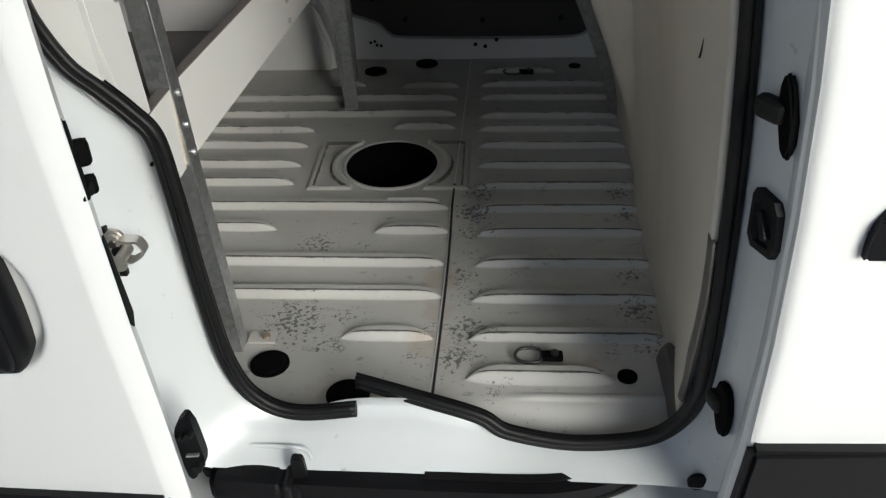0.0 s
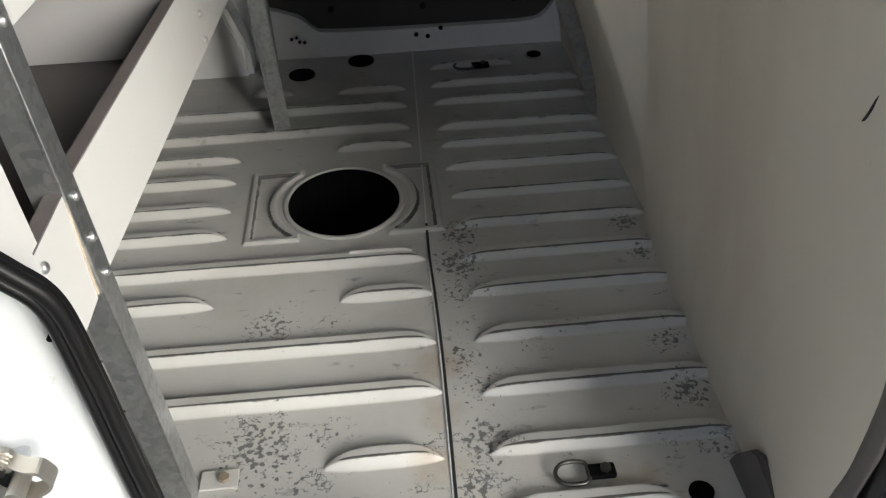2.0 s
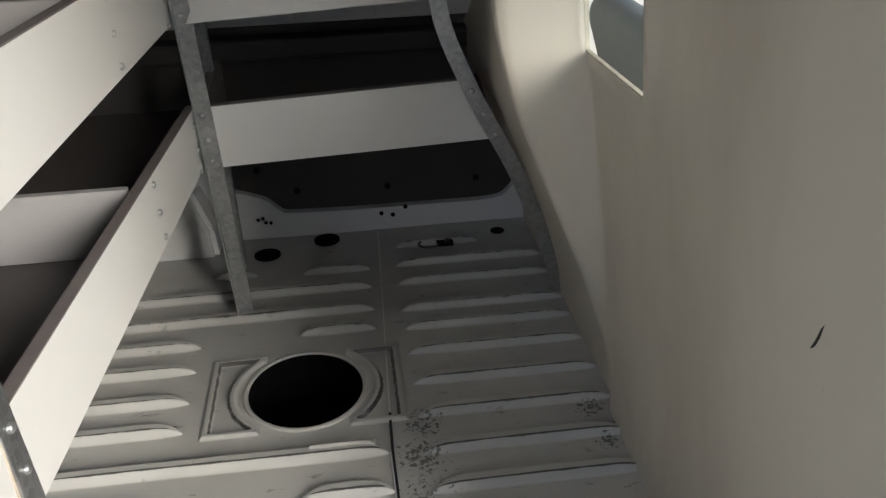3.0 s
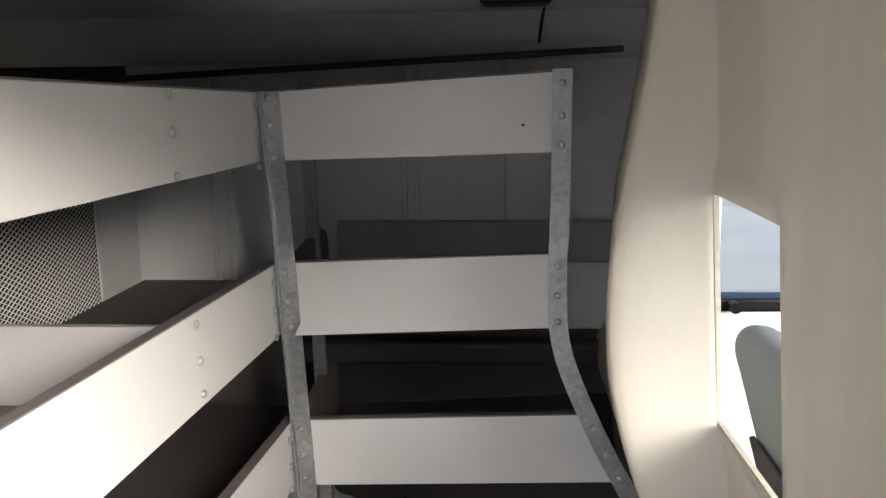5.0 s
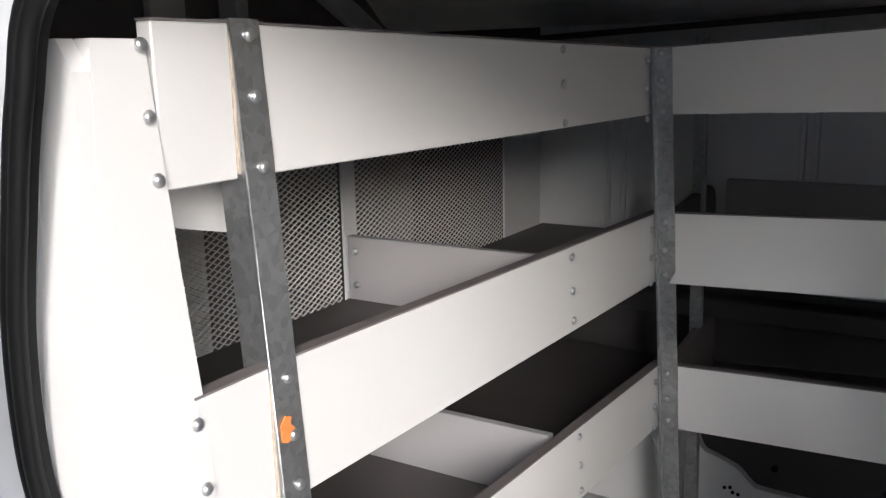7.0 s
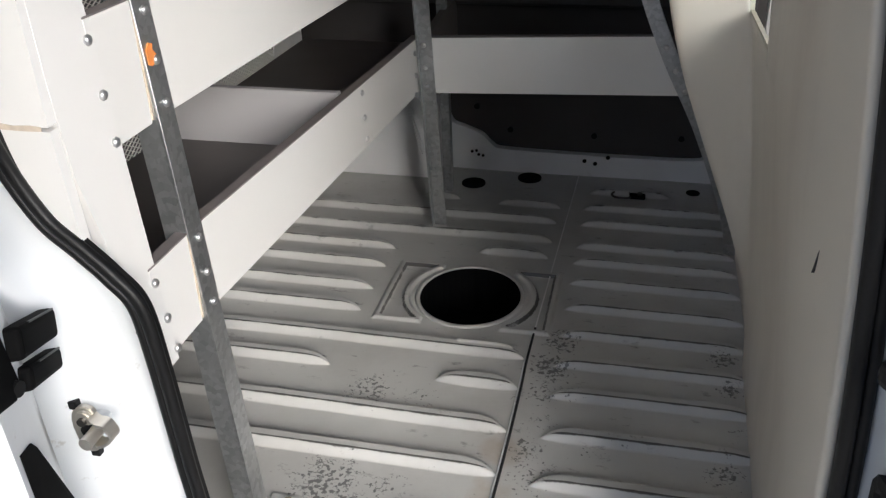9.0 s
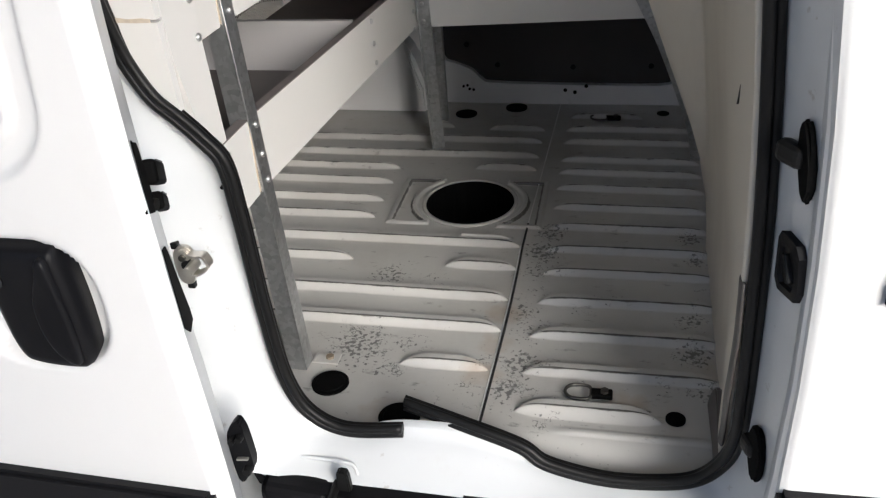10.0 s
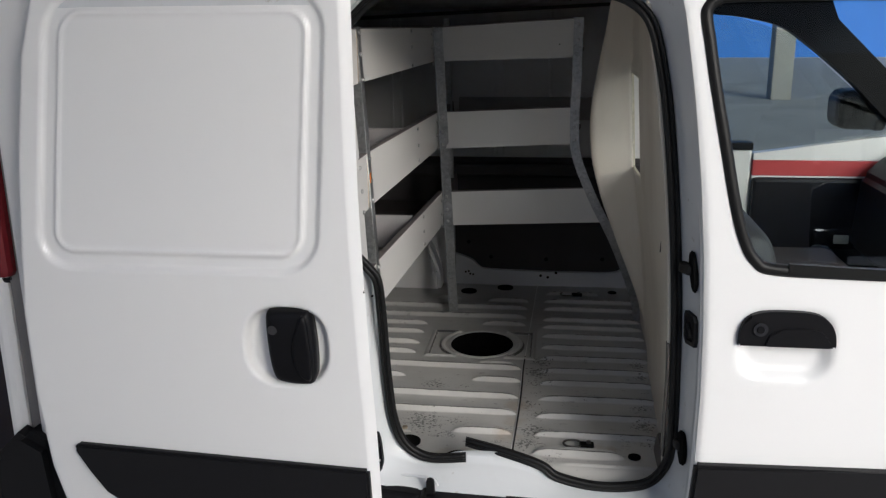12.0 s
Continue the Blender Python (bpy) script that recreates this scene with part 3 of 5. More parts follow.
setting("roof_cable", sweep(smooth_path([(0.05, 1.375, 1.712), (0.052, 1.43, 1.700), (0.050, 1.48, 1.682), (0.046, 1.50, 1.645)], 5), circle_profile(0.0028, 8), (1, 0, 0)), RUBBER, "thin black cable from the roof lamp base")

# ---------- bulkhead ----------
NEAR = [(0.5, 0.299), (0.55, 0.299), (0.8, 0.290), (0.95, 0.272), (1.12, 0.249), (1.18, 0.245), (1.25, 0.240), (1.436, 0.228), (1.6, 0.220), (1.8, 0.215)]
FAR = [(0.5, 0.328), (0.58, 0.325), (0.66, 0.308), (0.80, 0.262), (0.92, 0.213), (1.08, 0.150), (1.18, 0.122), (1.25, 0.113), (1.30, 0.112), (1.36, 0.115), (1.443, 0.128), (1.483, 0.135), (1.572, 0.151), (1.647, 0.160), (1.8, 0.18)]
# where the bulkhead meets the door seal
RIM = [(0.5, 0.290), (0.62, 0.274), (0.75, 0.266), (0.85, 0.2655), (1.0, 0.260), (1.15, 0.250), (1.3, 0.234), (1.45, 0.214), (1.6, 0.188), (1.8, 0.15)]
WIN = (0.602, 0.845, 1.176, 1.446)


def bulk_x(y, z):
    zs = [z - 0.03, z, z + 0.03]
    n, f = (sum(table(q, rows) for q in zs) / 3 for rows in (NEAR, FAR))
    t = min(1.0, max(0.0, (y - 0.836) / 0.050))
    w = t * t * (2 - t)
    x = n + (f - n) * w + 0.012 * step(0.55, 0.35, z - 0.2) * step(0.3, 0.9, y) * (1 - w)
    x += 0.13 * step(0.98, 1.2, z) * max(0.0, y - 0.884)
    y0, y1, z0, z1 = WIN
    d = max(y0 - y, y - y1, z0 - z, z - z1)
    x -= 0.007 * step(0.03, 0.018, d) * (1 - w)
    near = step(0.36, 0.10, y)
    return x + (table(z, RIM) - x) * near


def bulkhead():
    y0, y1, z0, z1 = WIN
    ys = sorted(set(span(0.094, y0, 0.014) + span(y0, 0.83, 0.02) + span(0.833, 0.845, 0.004) + span(0.849, 0.889, 0.004) + span(0.90, 1.655, 0.03)))
    zs = sorted(set(span(0.52, z0, 0.025) + span(z0, z1, 0.025) + span(z1, 1.75, 0.02)))
    hole = lambda y, z: not (y0 < y < y1 and z0 < z < z1)
    def edge_y(y, z):
        low = table(z, [(0.5, 0.19), (0.6, 0.165), (0.68, 0.13), (0.75, 0.108), (0.85, 0.094)])
        return y if y > 0.3 else low + (y - 0.094) * (0.3 - low) / 0.206
    front = sheet("bulkhead", ys, zs, lambda y, z: (bulk_x(y, z), edge_y(y, z), z), hole)
    bm = bmesh.new()
    bm.from_mesh(front)
    bmesh.ops.solidify(bm, geom=bm.faces[:], thickness=0.008)
    bm.normal_update()
    ob = setting("bulkhead", bm, BULK, "moulded off-white bulkhead with a cut-out window", True)
    bpy.data.meshes.remove(front)
    edge = bmesh.new()
    for a, b in (((y0, z0), (y1, z0)), ((y1, z0), (y1, z1)), ((y1, z1), (y0, z1)), ((y0, z1), (y0, z0))):
        beam((bulk_x(*a) + 0.002, a[0], a[1]), (bulk_x(*b) + 0.002, b[0], b[1]), 0.004, 0.006, (1, 0, 0), 0, edge)
    part("cut_edge", edge, mat("raw_fibreglass_edge", (0.60, 0.57, 0.45), 0.8, vary=0.3, scale=80), ob, "raw greenish cut edge of the window")
    x = bulk_x(0.215, 1.11)
    part("scratch", prism([(0.2090, 1.124), (0.2120, 1.119), (0.2165, 1.106), (0.2215, 1.095), (0.2185, 1.099), (0.2135, 1.109)], "x", x - 0.0095, x + 0.002), SEALANT, ob, "dark scratch")


bulkhead()


def edge_trim():
    """A worn strip glued over the bulkhead's near edge, narrowing towards the sill."""
    def place(u, z):
        low = table(z, [(0.5, 0.19), (0.6, 0.165), (0.68, 0.13), (0.75, 0.108), (0.85, 0.094)])
        w = 0.021 - 0.006 * step(0.75, 0.645, z) + 0.0015 * math.sin(61 * z)
        y = low - 0.005 + w * u
        grid = 0.094 + (y - low) * 0.206 / (0.3 - low)
        return (bulk_x(grid, z) - 0.0035 - 0.003 * math.sin(math.pi * u), y, z)
    me = sheet("edge_trim", span(0, 1, 0.12), span(0.635, 0.930, 0.012), place)
    bm = bmesh.new()
    bm.from_mesh(me)
    bpy.data.meshes.remove(me)
    bmesh.ops.solidify(bm, geom=bm.faces[:], thickness=0.004)
    single("edge_trim", bm, BRACKET, "worn grey-brown edging strip on the bulkhead", "trim", True)


edge_trim()
bm = prism([(0.338, 0.540), (0.318, 0.578), (0.290, 0.618), (0.276, 0.626), (0.240, 0.617), (0.194, 0.606), (0.168, 0.574), (0.170, 0.535)], "x", 0.270, 0.281, 0.003)
single("seat_mount_cover", bm, BRACKET, "grey bracket at the foot of the bulkhead", "bracket")

# ---------- shelving ----------
LIP = 0.016
A_FOOT, A_TOP = Vector((-0.404, 0.352, 0.552)), Vector((-0.451, 0.330, 1.584))
B_FOOT, B_TOP = Vector((-0.363, 1.274, 0.552)), Vector((-0.406, 1.239, 1.562))
C_PTS = [(0.071, 1.213, 1.591), (0.070, 1.214, 1.40), (0.067, 1.217, 1.25), (0.078, 1.221, 1.14), (0.137, 1.228, 0.995), (0.213, 1.236, 0.845), (0.290, 1.252, 0.65), (0.309, 1.258, 0.552)]
# lower and upper edge of each level's lip at the three posts
LEVELS = [((1.456, 1.580), (1.452, 1.561), (1.465, 1.587)), ((1.158, 1.292), (1.158, 1.282), (1.184, 1.304)), ((0.898, 1.018), (0.885, 1.004), (0.913, 1.030))]


def lerp_z(a, b, z):
    return a + (b - a) * ((z - a.z) / (b.z - a.z))


RIVET_BM = bmesh.new()
bmesh.ops.create_uvsphere(RIVET_BM, u_segments=10, v_segments=6, radius=0.0058, matrix=Matrix.Diagonal((1, 1, 0.7, 1)))
RIVET_ME = bpy.data.meshes.new("rivet")
RIVET_BM.to_mesh(RIVET_ME)
RIVET_BM.free()
RIVET_ME.polygons.foreach_set("use_smooth", [True] * len(RIVET_ME.polygons))
RIVET_ME.materials.append(RIVET)


def rivet(parent, place, axis):
    ob = new("rivet", RIVET_ME)
    ob.parent = parent
    if parent.parent is None:
        ob.matrix_parent_inverse = Matrix.Translation(-parent.location)
    turn = {"x": pose(0, 0, 0, 0, 90), "y": pose(0, 0, 0, 90)}[axis]
    ob.matrix_basis = Matrix.Translation(place) @ turn


def angle_post(name, foot, top, w1, w2, parent, face, label):
    """An angle iron: one flange of width w1 faces the way `face`, the other of width w2 runs back from its edge."""
    f = Vector(face)
    side = Vector((0, 0, 1)).cross(f)
    th = 0.003
    bm = bmesh.new()
    def bar(a0, a1, b0, b1):
        corners = [f * a0 + side * b0, f * a1 + side * b0, f * a1 + side * b1, f * a0 + side * b1]
        lo = [bm.verts.new(foot + c) for c in corners]
        hi = [bm.verts.new(top + c) for c in corners]
        bm.faces.new(lo[::-1]), bm.faces.new(hi)
        for i in range(4):
            bm.faces.new((lo[i], lo[(i + 1) % 4], hi[(i + 1) % 4], hi[i]))
    bar(0, th, -w1 / 2, w1 / 2)
    bar(-w2, -0.0005, -w1 / 2, -w1 / 2 + th)
    po = part(name, bm, GALV, parent, label)
    off = f * (th - 0.0008) + side * (-w1 / 2 + 0.0008)
    part("rolled_edge", sweep([foot + off, top + off], circle_profile(0.0012, 8)), GALV, po, "bright rolled corner", True)
    return po


def lip(a, b, face, parent, za, zb, name="lip"):
    """A board on edge from a to b (on its face line), with its lower and upper heights at both ends, white with a dark top edge."""
    back = -Vector(face) * LIP
    bm = bmesh.new()
    pts = [Vector((a[0], a[1], za[0])), Vector((b[0], b[1], zb[0])), Vector((b[0], b[1], zb[1])), Vector((a[0], a[1], za[1]))]
    v = [bm.verts.new(p) for p in pts]
    w = [bm.verts.new(p + back) for p in pts]
    bm.faces.new(v), bm.faces.new(w[::-1])
    for i in range(4):
        bm.faces.new((v[i], w[i], w[(i + 1) % 4], v[(i + 1) % 4]))
    bmesh.ops.recalc_face_normals(bm, faces=bm.faces)
    bmesh.ops.bevel(bm, geom=bm.edges[:], offset=0.0012, segments=1, affect="EDGES")
    ob = part(name, bm, LAMINATE, parent)
    up = Vector((0, 0, 0.0012))
    part("edge_band", beam(pts[3] + back / 2 + up, pts[2] + back / 2 + up, LIP * 0.98, 0.002), EDGE, ob, "grey-brown top edge")
    return ob


MESHX = -0.785


def corner_post(parent):
    """An angle iron in the corner: one flange faces the door, the other lies on the rear shelf's lips."""
    bm = bmesh.new()
    for lo, hi in (((0.002, 0.0), (0.033, 0.003)), ((0.002, -0.014), (0.005, -0.0003))):
        ring = [(lo[0], lo[1]), (hi[0], lo[1]), (hi[0], hi[1]), (lo[0], hi[1])]
        a = [bm.verts.new(B_FOOT + Vector((x, y, 0))) for x, y in ring]
        b = [bm.verts.new(B_TOP + Vector((x, y, 0))) for x, y in ring]
        bm.faces.new(a[::-1]), bm.faces.new(b)
        for i in range(4):
            bm.faces.new((a[i], a[(i + 1) % 4], b[(i + 1) % 4], b[i]))
    return part("post", bm, GALV, parent, "galvanised corner post")


def rear_shelf():
    ob = thing("rear_shelf", "white laminate shelving on galvanised posts across the rear", "shelving", at=(-0.6, 0.8, 0.552))
    posta = angle_post("post", A_FOOT, A_TOP, 0.034, 0.028, ob, (1, 0, 0), "galvanised angle post")
    postb = corner_post(ob)
    def ea(z):
        return lerp_z(A_FOOT, A_TOP, z).x - 0.003
    for za, zb, zc in LEVELS:
        pa, pb = lerp_z(A_FOOT, A_TOP, sum(za) / 2), lerp_z(B_FOOT, B_TOP, sum(zb) / 2)
        bo = lip((pa.x - 0.003, pa.y - 0.010), (pb.x - 0.001, pb.y + 0.018), (1, 0, 0), ob, za, zb)
        bm = prism([(MESHX + 0.004, 0.17), (pa.x - LIP - 0.006, 0.17), (pb.x - LIP - 0.006, 1.28), (pb.x - LIP - 0.006, 1.62), (MESHX + 0.004, 1.62)], "z", 0, 0.014)
        for v in bm.verts:
            v.co.z += za[0] + (zb[0] - za[0]) * (v.co.y - 0.34) / 0.92 + 0.001
        part("shelf_board", bm, BOARD, ob, "dark brown shelf board")
        for k, f in enumerate((0.93, 0.53, 0.06) if za[0] > 1.4 else (0.89, 0.49, 0.13)):
            z_a, z_b = za[0] + (za[1] - za[0]) * f, zb[0] + (zb[1] - zb[0]) * f
            rivet(posta, lerp_z(A_FOOT, A_TOP, z_a) + Vector((0.004, 0.003, 0)), "x")
            rivet(postb, lerp_z(B_FOOT, B_TOP, z_b) + Vector((0.015, -0.001, 0)), "y")
            q = pa.lerp(pb, 0.632 + 0.005 * k)
            rivet(bo, Vector((q.x - 0.001, q.y, z_a + (z_b - z_a) * 0.63)), "x")
            rivet(bo, Vector((pb.x - 0.001, pb.y - 0.022, z_b - 0.012)), "x")
        if za[0] < 1.4:
            z0 = za[0] + (zb[0] - za[0]) * 0.6 + 0.0155
            bm = prism([(MESHX + 0.006, z0), (pa.x + 0.02 - LIP - 0.006, z0), (pa.x + 0.02 - LIP - 0.006, z0 + 0.104), (MESHX + 0.006, z0 + 0.104)], "y", 0.875, 0.890, 0.001)
            dv = part("divider", bm, GREYBOARD, ob, "grey divider board")
            for dz in (0.025, 0.08):
                rivet(dv, Vector((MESHX + 0.022, 0.874, z0 + dz)), "y")
    fb = part("foot_bracket", box((-0.400, 0.358, 0.5500), (-0.352, 0.388, 0.5530), 0.0012), FLOOR, ob, "painted foot bracket")
    part("bolt", disc((-0.370, 0.373, 0.555), 0.0075, 0.006, n=6), mat("rusty_bolt", (0.22, 0.18, 0.13), 0.8, vary=0.4, scale=90), fb, "rusty bolt")
    # the near end: a wide stile with short lips sawn off beside the post
    outline = [(0.184, 1.567), (0.2295, 1.567), (0.238, 1.40), (0.246, 1.28), (0.252, 0.893), (0.182, 0.893), (0.182, 1.08), (0.165, 1.16), (0.164, 1.25), (0.168, 1.36), (0.178, 1.50)]
    bm = bmesh.new()
    v = [bm.verts.new((ea(z) + 0.004, y, z)) for y, z in outline]
    w = [bm.verts.new((ea(z) - LIP + 0.004, y, z)) for y, z in outline]
    bm.faces.new(v), bm.faces.new(w[::-1])
    n = len(outline)
    for i in range(n):
        bm.faces.new((v[i], w[i], w[(i + 1) % n], v[(i + 1) % n]))
    st = part("stile", bm, LAMINATE, ob, "wide white end stile")
    for za, zb, zc in LEVELS:
        p = lerp_z(A_FOOT, A_TOP, sum(za) / 2)
        x, y1 = p.x - 0.001, p.y - 0.0185
        el = lip((x, 0.236), (x, y1), (1, 0, 0), ob, za, za, "end_lip")
        part("sawn_edge", box((x - LIP + 0.002, y1 + 0.0003, za[0] + 0.004), (x + 0.0012, y1 + 0.0024, za[1] - 0.004)), SAWN, el, "rough sawn brown board edge")
        for f in (0.86, 0.45, 0.08):
            zz = za[0] + (za[1] - za[0]) * f
            rivet(st, Vector((ea(zz) + 0.006, table(zz, [(0.905, 0.252), (0.953, 0.247), (1.0, 0.241), (1.25, 0.236), (1.5, 0.2245)]), zz)), "x")
    for ring in ([(-0.53, 1.212), (-0.50, 1.17), (-0.46, 1.10), (-0.44, 1.075), (ea(1.075) + 0.0035, 1.075), (ea(1.212) + 0.0035, 1.212)], [(MESHX, 1.216), (ea(1.216) + 0.0035, 1.216), (ea(1.54) + 0.0035, 1.545), (ea(1.55) - 0.012, 1.567), (MESHX, 1.567)]):
        bm = prism(ring, "y", 0.150, 0.1635)
        for q in bm.verts:
            q.co.y += 0.055 * max(0.0, q.co.z - 1.22)
        part("end_panel", bm, LAMINATE, ob, "white end board")
    part("cleat", prism([(0.262, 1.446), (0.40, 1.446), (0.40, 1.388), (0.262, 1.421)], "x", -0.52, -0.508), LAMINATE, ob, "short white cleat under the top shelf")
    part("stain_strip", prism([(-0.51, 1.2135), (-0.485, 1.2125), (-0.46, 1.212), (-0.441, 1.2125), (-0.441, 1.2165), (-0.452, 1.2175), (-0.47, 1.2165), (-0.49, 1.219), (-0.51, 1.216)], "y", 0.1488, 0.1502), SAWN, ob, "brown stain along the board joint")
    q = lerp_z(A_FOOT, A_TOP, 1.232)
    mark = [(-0.008, -0.010), (-0.002, -0.013), (0.006, -0.010), (0.009, -0.002), (0.003, 0.004), (0.005, 0.010), (-0.003, 0.013), (-0.009, 0.006)]
    part("paint_mark", prism([(q.y - 0.004 + a, q.z + b) for a, b in mark], "x", q.x + 0.0032, q.x + 0.0045), ORANGE, posta, "orange paint mark")
    return ob


rear_shelf()


def rear_mesh():
    ob = thing("mesh_guard", "expanded metal guard behind the rear shelves", "mesh guard", at=(MESHX, 0.9, 0.9))
    dy, dz, th = 0.0088, 0.0046, 0.00085
    for y0, y1 in ((0.17, 0.872), (0.906, 1.43)):
        verts, faces = [], []
        rows = int((1.555 - 0.885) / dz)
        cols = int((y1 - y0) / dy)
        for r in range(rows):
            base = len(verts)
            for c in range(cols + 1):
                z = 0.887 + dz * (r + (c + r) % 2)
                y = y0 + c * dy
                verts += [(MESHX + 0.0008, y, z - th), (MESHX - 0.0008, y, z + th)]
            for c in range(cols):
                a = base + 2 * c
                faces.append((a, a + 2, a + 3, a + 1))
        me = bpy.data.meshes.new("mesh_panel")
        me.from_pydata(verts, [], faces)
        me.materials.append(STRAND)
        pn = new("mesh_panel", me)
        so = pn.modifiers.new("thick", "SOLIDIFY")
        so.thickness = 0.0008
        pn.parent = ob
        pn.matrix_parent_inverse = Matrix.Translation(-ob.location)
    for y0, y1 in ((0.872, 0.906), (1.43, 1.448)):
        part("upright", box((MESHX - 0.002, y0, 0.885), (MESHX + 0.003, y1, 1.575), 0.001), WALL, ob, "pale flat upright bar")
    part("side_filler", box((MESHX - 0.003, 1.448, 0.885), (MESHX + 0.002, 1.612, 1.575), 0.001), WALL, ob, "grey filler panel")


rear_mesh()


def side_shelf():
    ob = thing("side_shelf", "white laminate shelving on galvanised posts along the far side", "shelving", at=(-0.15, 1.4, 0.552))
    path = smooth_path(C_PTS, 5)
    pc = part("post", sweep(path, [(0.015, 0.0), (0.015, -0.003), (-0.015, -0.003), (-0.015, 0.0)], (0, 1, 0)), GALV, ob, "bent galvanised post")
    part("flange", sweep([p + Vector((0.0135, 0.012, 0)) for p in path], [(0.0015, 0.012), (0.0015, -0.012), (-0.0015, -0.012), (-0.0015, 0.012)], (0, 1, 0)), GALV, ob, "galvanised flange of the bent post")
    part("post", beam((-0.372, 1.491, 0.552), (-0.388, 1.485, 1.59), 0.022, 0.022, (0, 1, 0), 0.001), GALV, ob, "dull rear post")
    def cx(z):
        return float(np.interp(-z, [-p.z for p in path], [p.x for p in path]))
    def cy(z):
        return float(np.interp(-z, [-p.z for p in path], [p.y for p in path]))
    for za, zb, zc in LEVELS:
        pb = lerp_z(B_FOOT, B_TOP, sum(zb) / 2)
        x0, y0, y1 = pb.x + 0.004, pb.y + 0.0035, 1.2225 + 0.018 * (zc[0] < 1.0)
        bm = bmesh.new()
        pts = [(x0, y0, zb[0]), (cx(zc[0]) - 0.004, y1, zc[0]), (cx(zc[1]) - 0.004, y1, zc[1]), (x0, y0, zb[1])]
        a = [bm.verts.new(p) for p in pts]
        b = [bm.verts.new((p[0], p[1] + LIP, p[2])) for p in pts]
        bm.faces.new(a), bm.faces.new(b[::-1])
        for i in range(4):
            bm.faces.new((a[i], b[i], b[(i + 1) % 4], a[(i + 1) % 4]))
        bo = part("lip", bm, LAMINATE, ob)
        part("edge_band", beam((x0, y0 + LIP / 2, zb[1] + 0.0012), (cx(zc[1]) - 0.004, y1 + LIP / 2, zc[1] + 0.0012), LIP * 0.98, 0.002), EDGE, bo, "grey-brown top edge")
        bm = prism([(x0, y0 + LIP), (cx(zc[0]) - 0.008, y1 + LIP), (min(cx(zc[0]) + 0.03, bulk_x(1.6, zc[0]) - 0.012), 1.62), (x0, 1.62)], "z", 0.001, 0.015)
        for v in bm.verts:
            v.co.z += zb[0] + (zc[0] - zb[0]) * (v.co.x - x0) / 0.47
        part("shelf_board", bm, BOARD, ob, "dark brown shelf board")
        if zb[0] < 1.0:
            for k, (mx, mz, tilt) in enumerate(((-0.252, 0.928, 1.9), (-0.247, 0.921, 0.3))):
                yy = y0 + (y1 - y0) * (mx - x0) / (cx(mz) - x0) - 0.0004
                dx_, dz_ = 0.006 * math.cos(tilt), 0.008 * math.sin(tilt)
                part("dent", beam((mx - dx_, yy, mz - dz_), (mx + dx_, yy, mz + dz_), 0.0022, 0.0016, (0, 1, 0)), HEAD, bo, "dark dent in the laminate")
        if zb[0] > 1.4:
            part("dent", disc((0.012, 1.2222, 1.507), 0.0022, 0.0016, "y", 8), BLACKHOLE, bo, "dark speck")
        if zb[0] < 1.4:
            z0 = zb[0]
            prof = [(1.28, z0 + 0.016), (1.60, z0 + 0.016), (1.60, z0 + 0.10), (1.585, z0 + 0.125), (1.555, z0 + 0.135), (1.52, z0 + 0.132), (1.28, z0 + 0.115)]
            part("divider", prism(prof, "x", x0 - 0.006, x0 + 0.01, 0.002), BOARD, ob, "dark divider board with a rounded corner")
        for f in (0.86, 0.46, 0.10):
            zz = zc[0] + (zc[1] - zc[0]) * f
            rivet(pc, Vector((cx(zz), cy(zz) - 0.0035, zz)), "y")


side_shelf()

# ---------- door opening ----------
SEAL = [(-0.186, 0.162, 0.594), (-0.275, 0.156, 0.592), (-0.330, 0.155, 0.625), (-0.357, 0.155, 0.690), (-0.369, 0.155, 0.80), (-0.374, 0.155, 0.88), (-0.378, 0.154, 0.96), (-0.385, 0.153, 1.03),
        (-0.406, 0.152, 1.062), (-0.434, 0.151, 1.092), (-0.462, 0.150, 1.12), (-0.484, 0.148, 1.165), (-0.495, 0.142, 1.215), (-0.500, 0.137, 1.275), (-0.493, 0.134, 1.365), (-0.474, 0.133, 1.45), (-0.452, 0.133, 1.53),
        (-0.42, 0.135, 1.60), (-0.30, 0.138, 1.665), (0.04, 0.130, 1.658), (0.11, 0.115, 1.648), (0.160, 0.100, 1.624), (0.190, 0.092, 1.585), (0.211, 0.090, 1.51), (0.228, 0.090, 1.42), (0.243, 0.090, 1.30),
        (0.258, 0.090, 1.15), (0.269, 0.090, 1.0), (0.275, 0.092, 0.85), (0.279, 0.100, 0.75), (0.281, 0.115, 0.68), (0.272, 0.135, 0.615), (0.243, 0.148, 0.566), (0.195, 0.152, 0.547), (0.115, 0.152, 0.543),
        (0.03, 0.155, 0.560), (-0.01, 0.160, 0.585), (-0.096, 0.172, 0.607), (-0.19, 0.198, 0.616)]


def door_seal():
    ob = thing("door_seal", "black rubber door seal, torn loose along the sill", "door seal", at=(-0.1, 0.15, 0.6))
    path = smooth_path(SEAL, 7)
    base = [(-0.0095, -0.001), (0.0085, -0.001), (0.0090, 0.008), (-0.0100, 0.008)]
    part("carrier", sweep(path, base), RUBBER, ob)
    part("outer_bead", sweep(path, [(u - 0.0058, v - 0.0035) for u, v in circle_profile(0.0068, 10)]), RUBBER, ob, smooth=True)
    part("inner_bead", sweep(path, [(u + 0.0052, v - 0.0025) for u, v in circle_profile(0.0056, 10)]), RUBBER, ob, smooth=True)


door_seal()
single("jamb_hole", disc((-0.400, 0.1655, 0.990), 0.0025, 0.006, "y", 10), BLACKHOLE, "small dark drain hole in the white jamb", "hole")


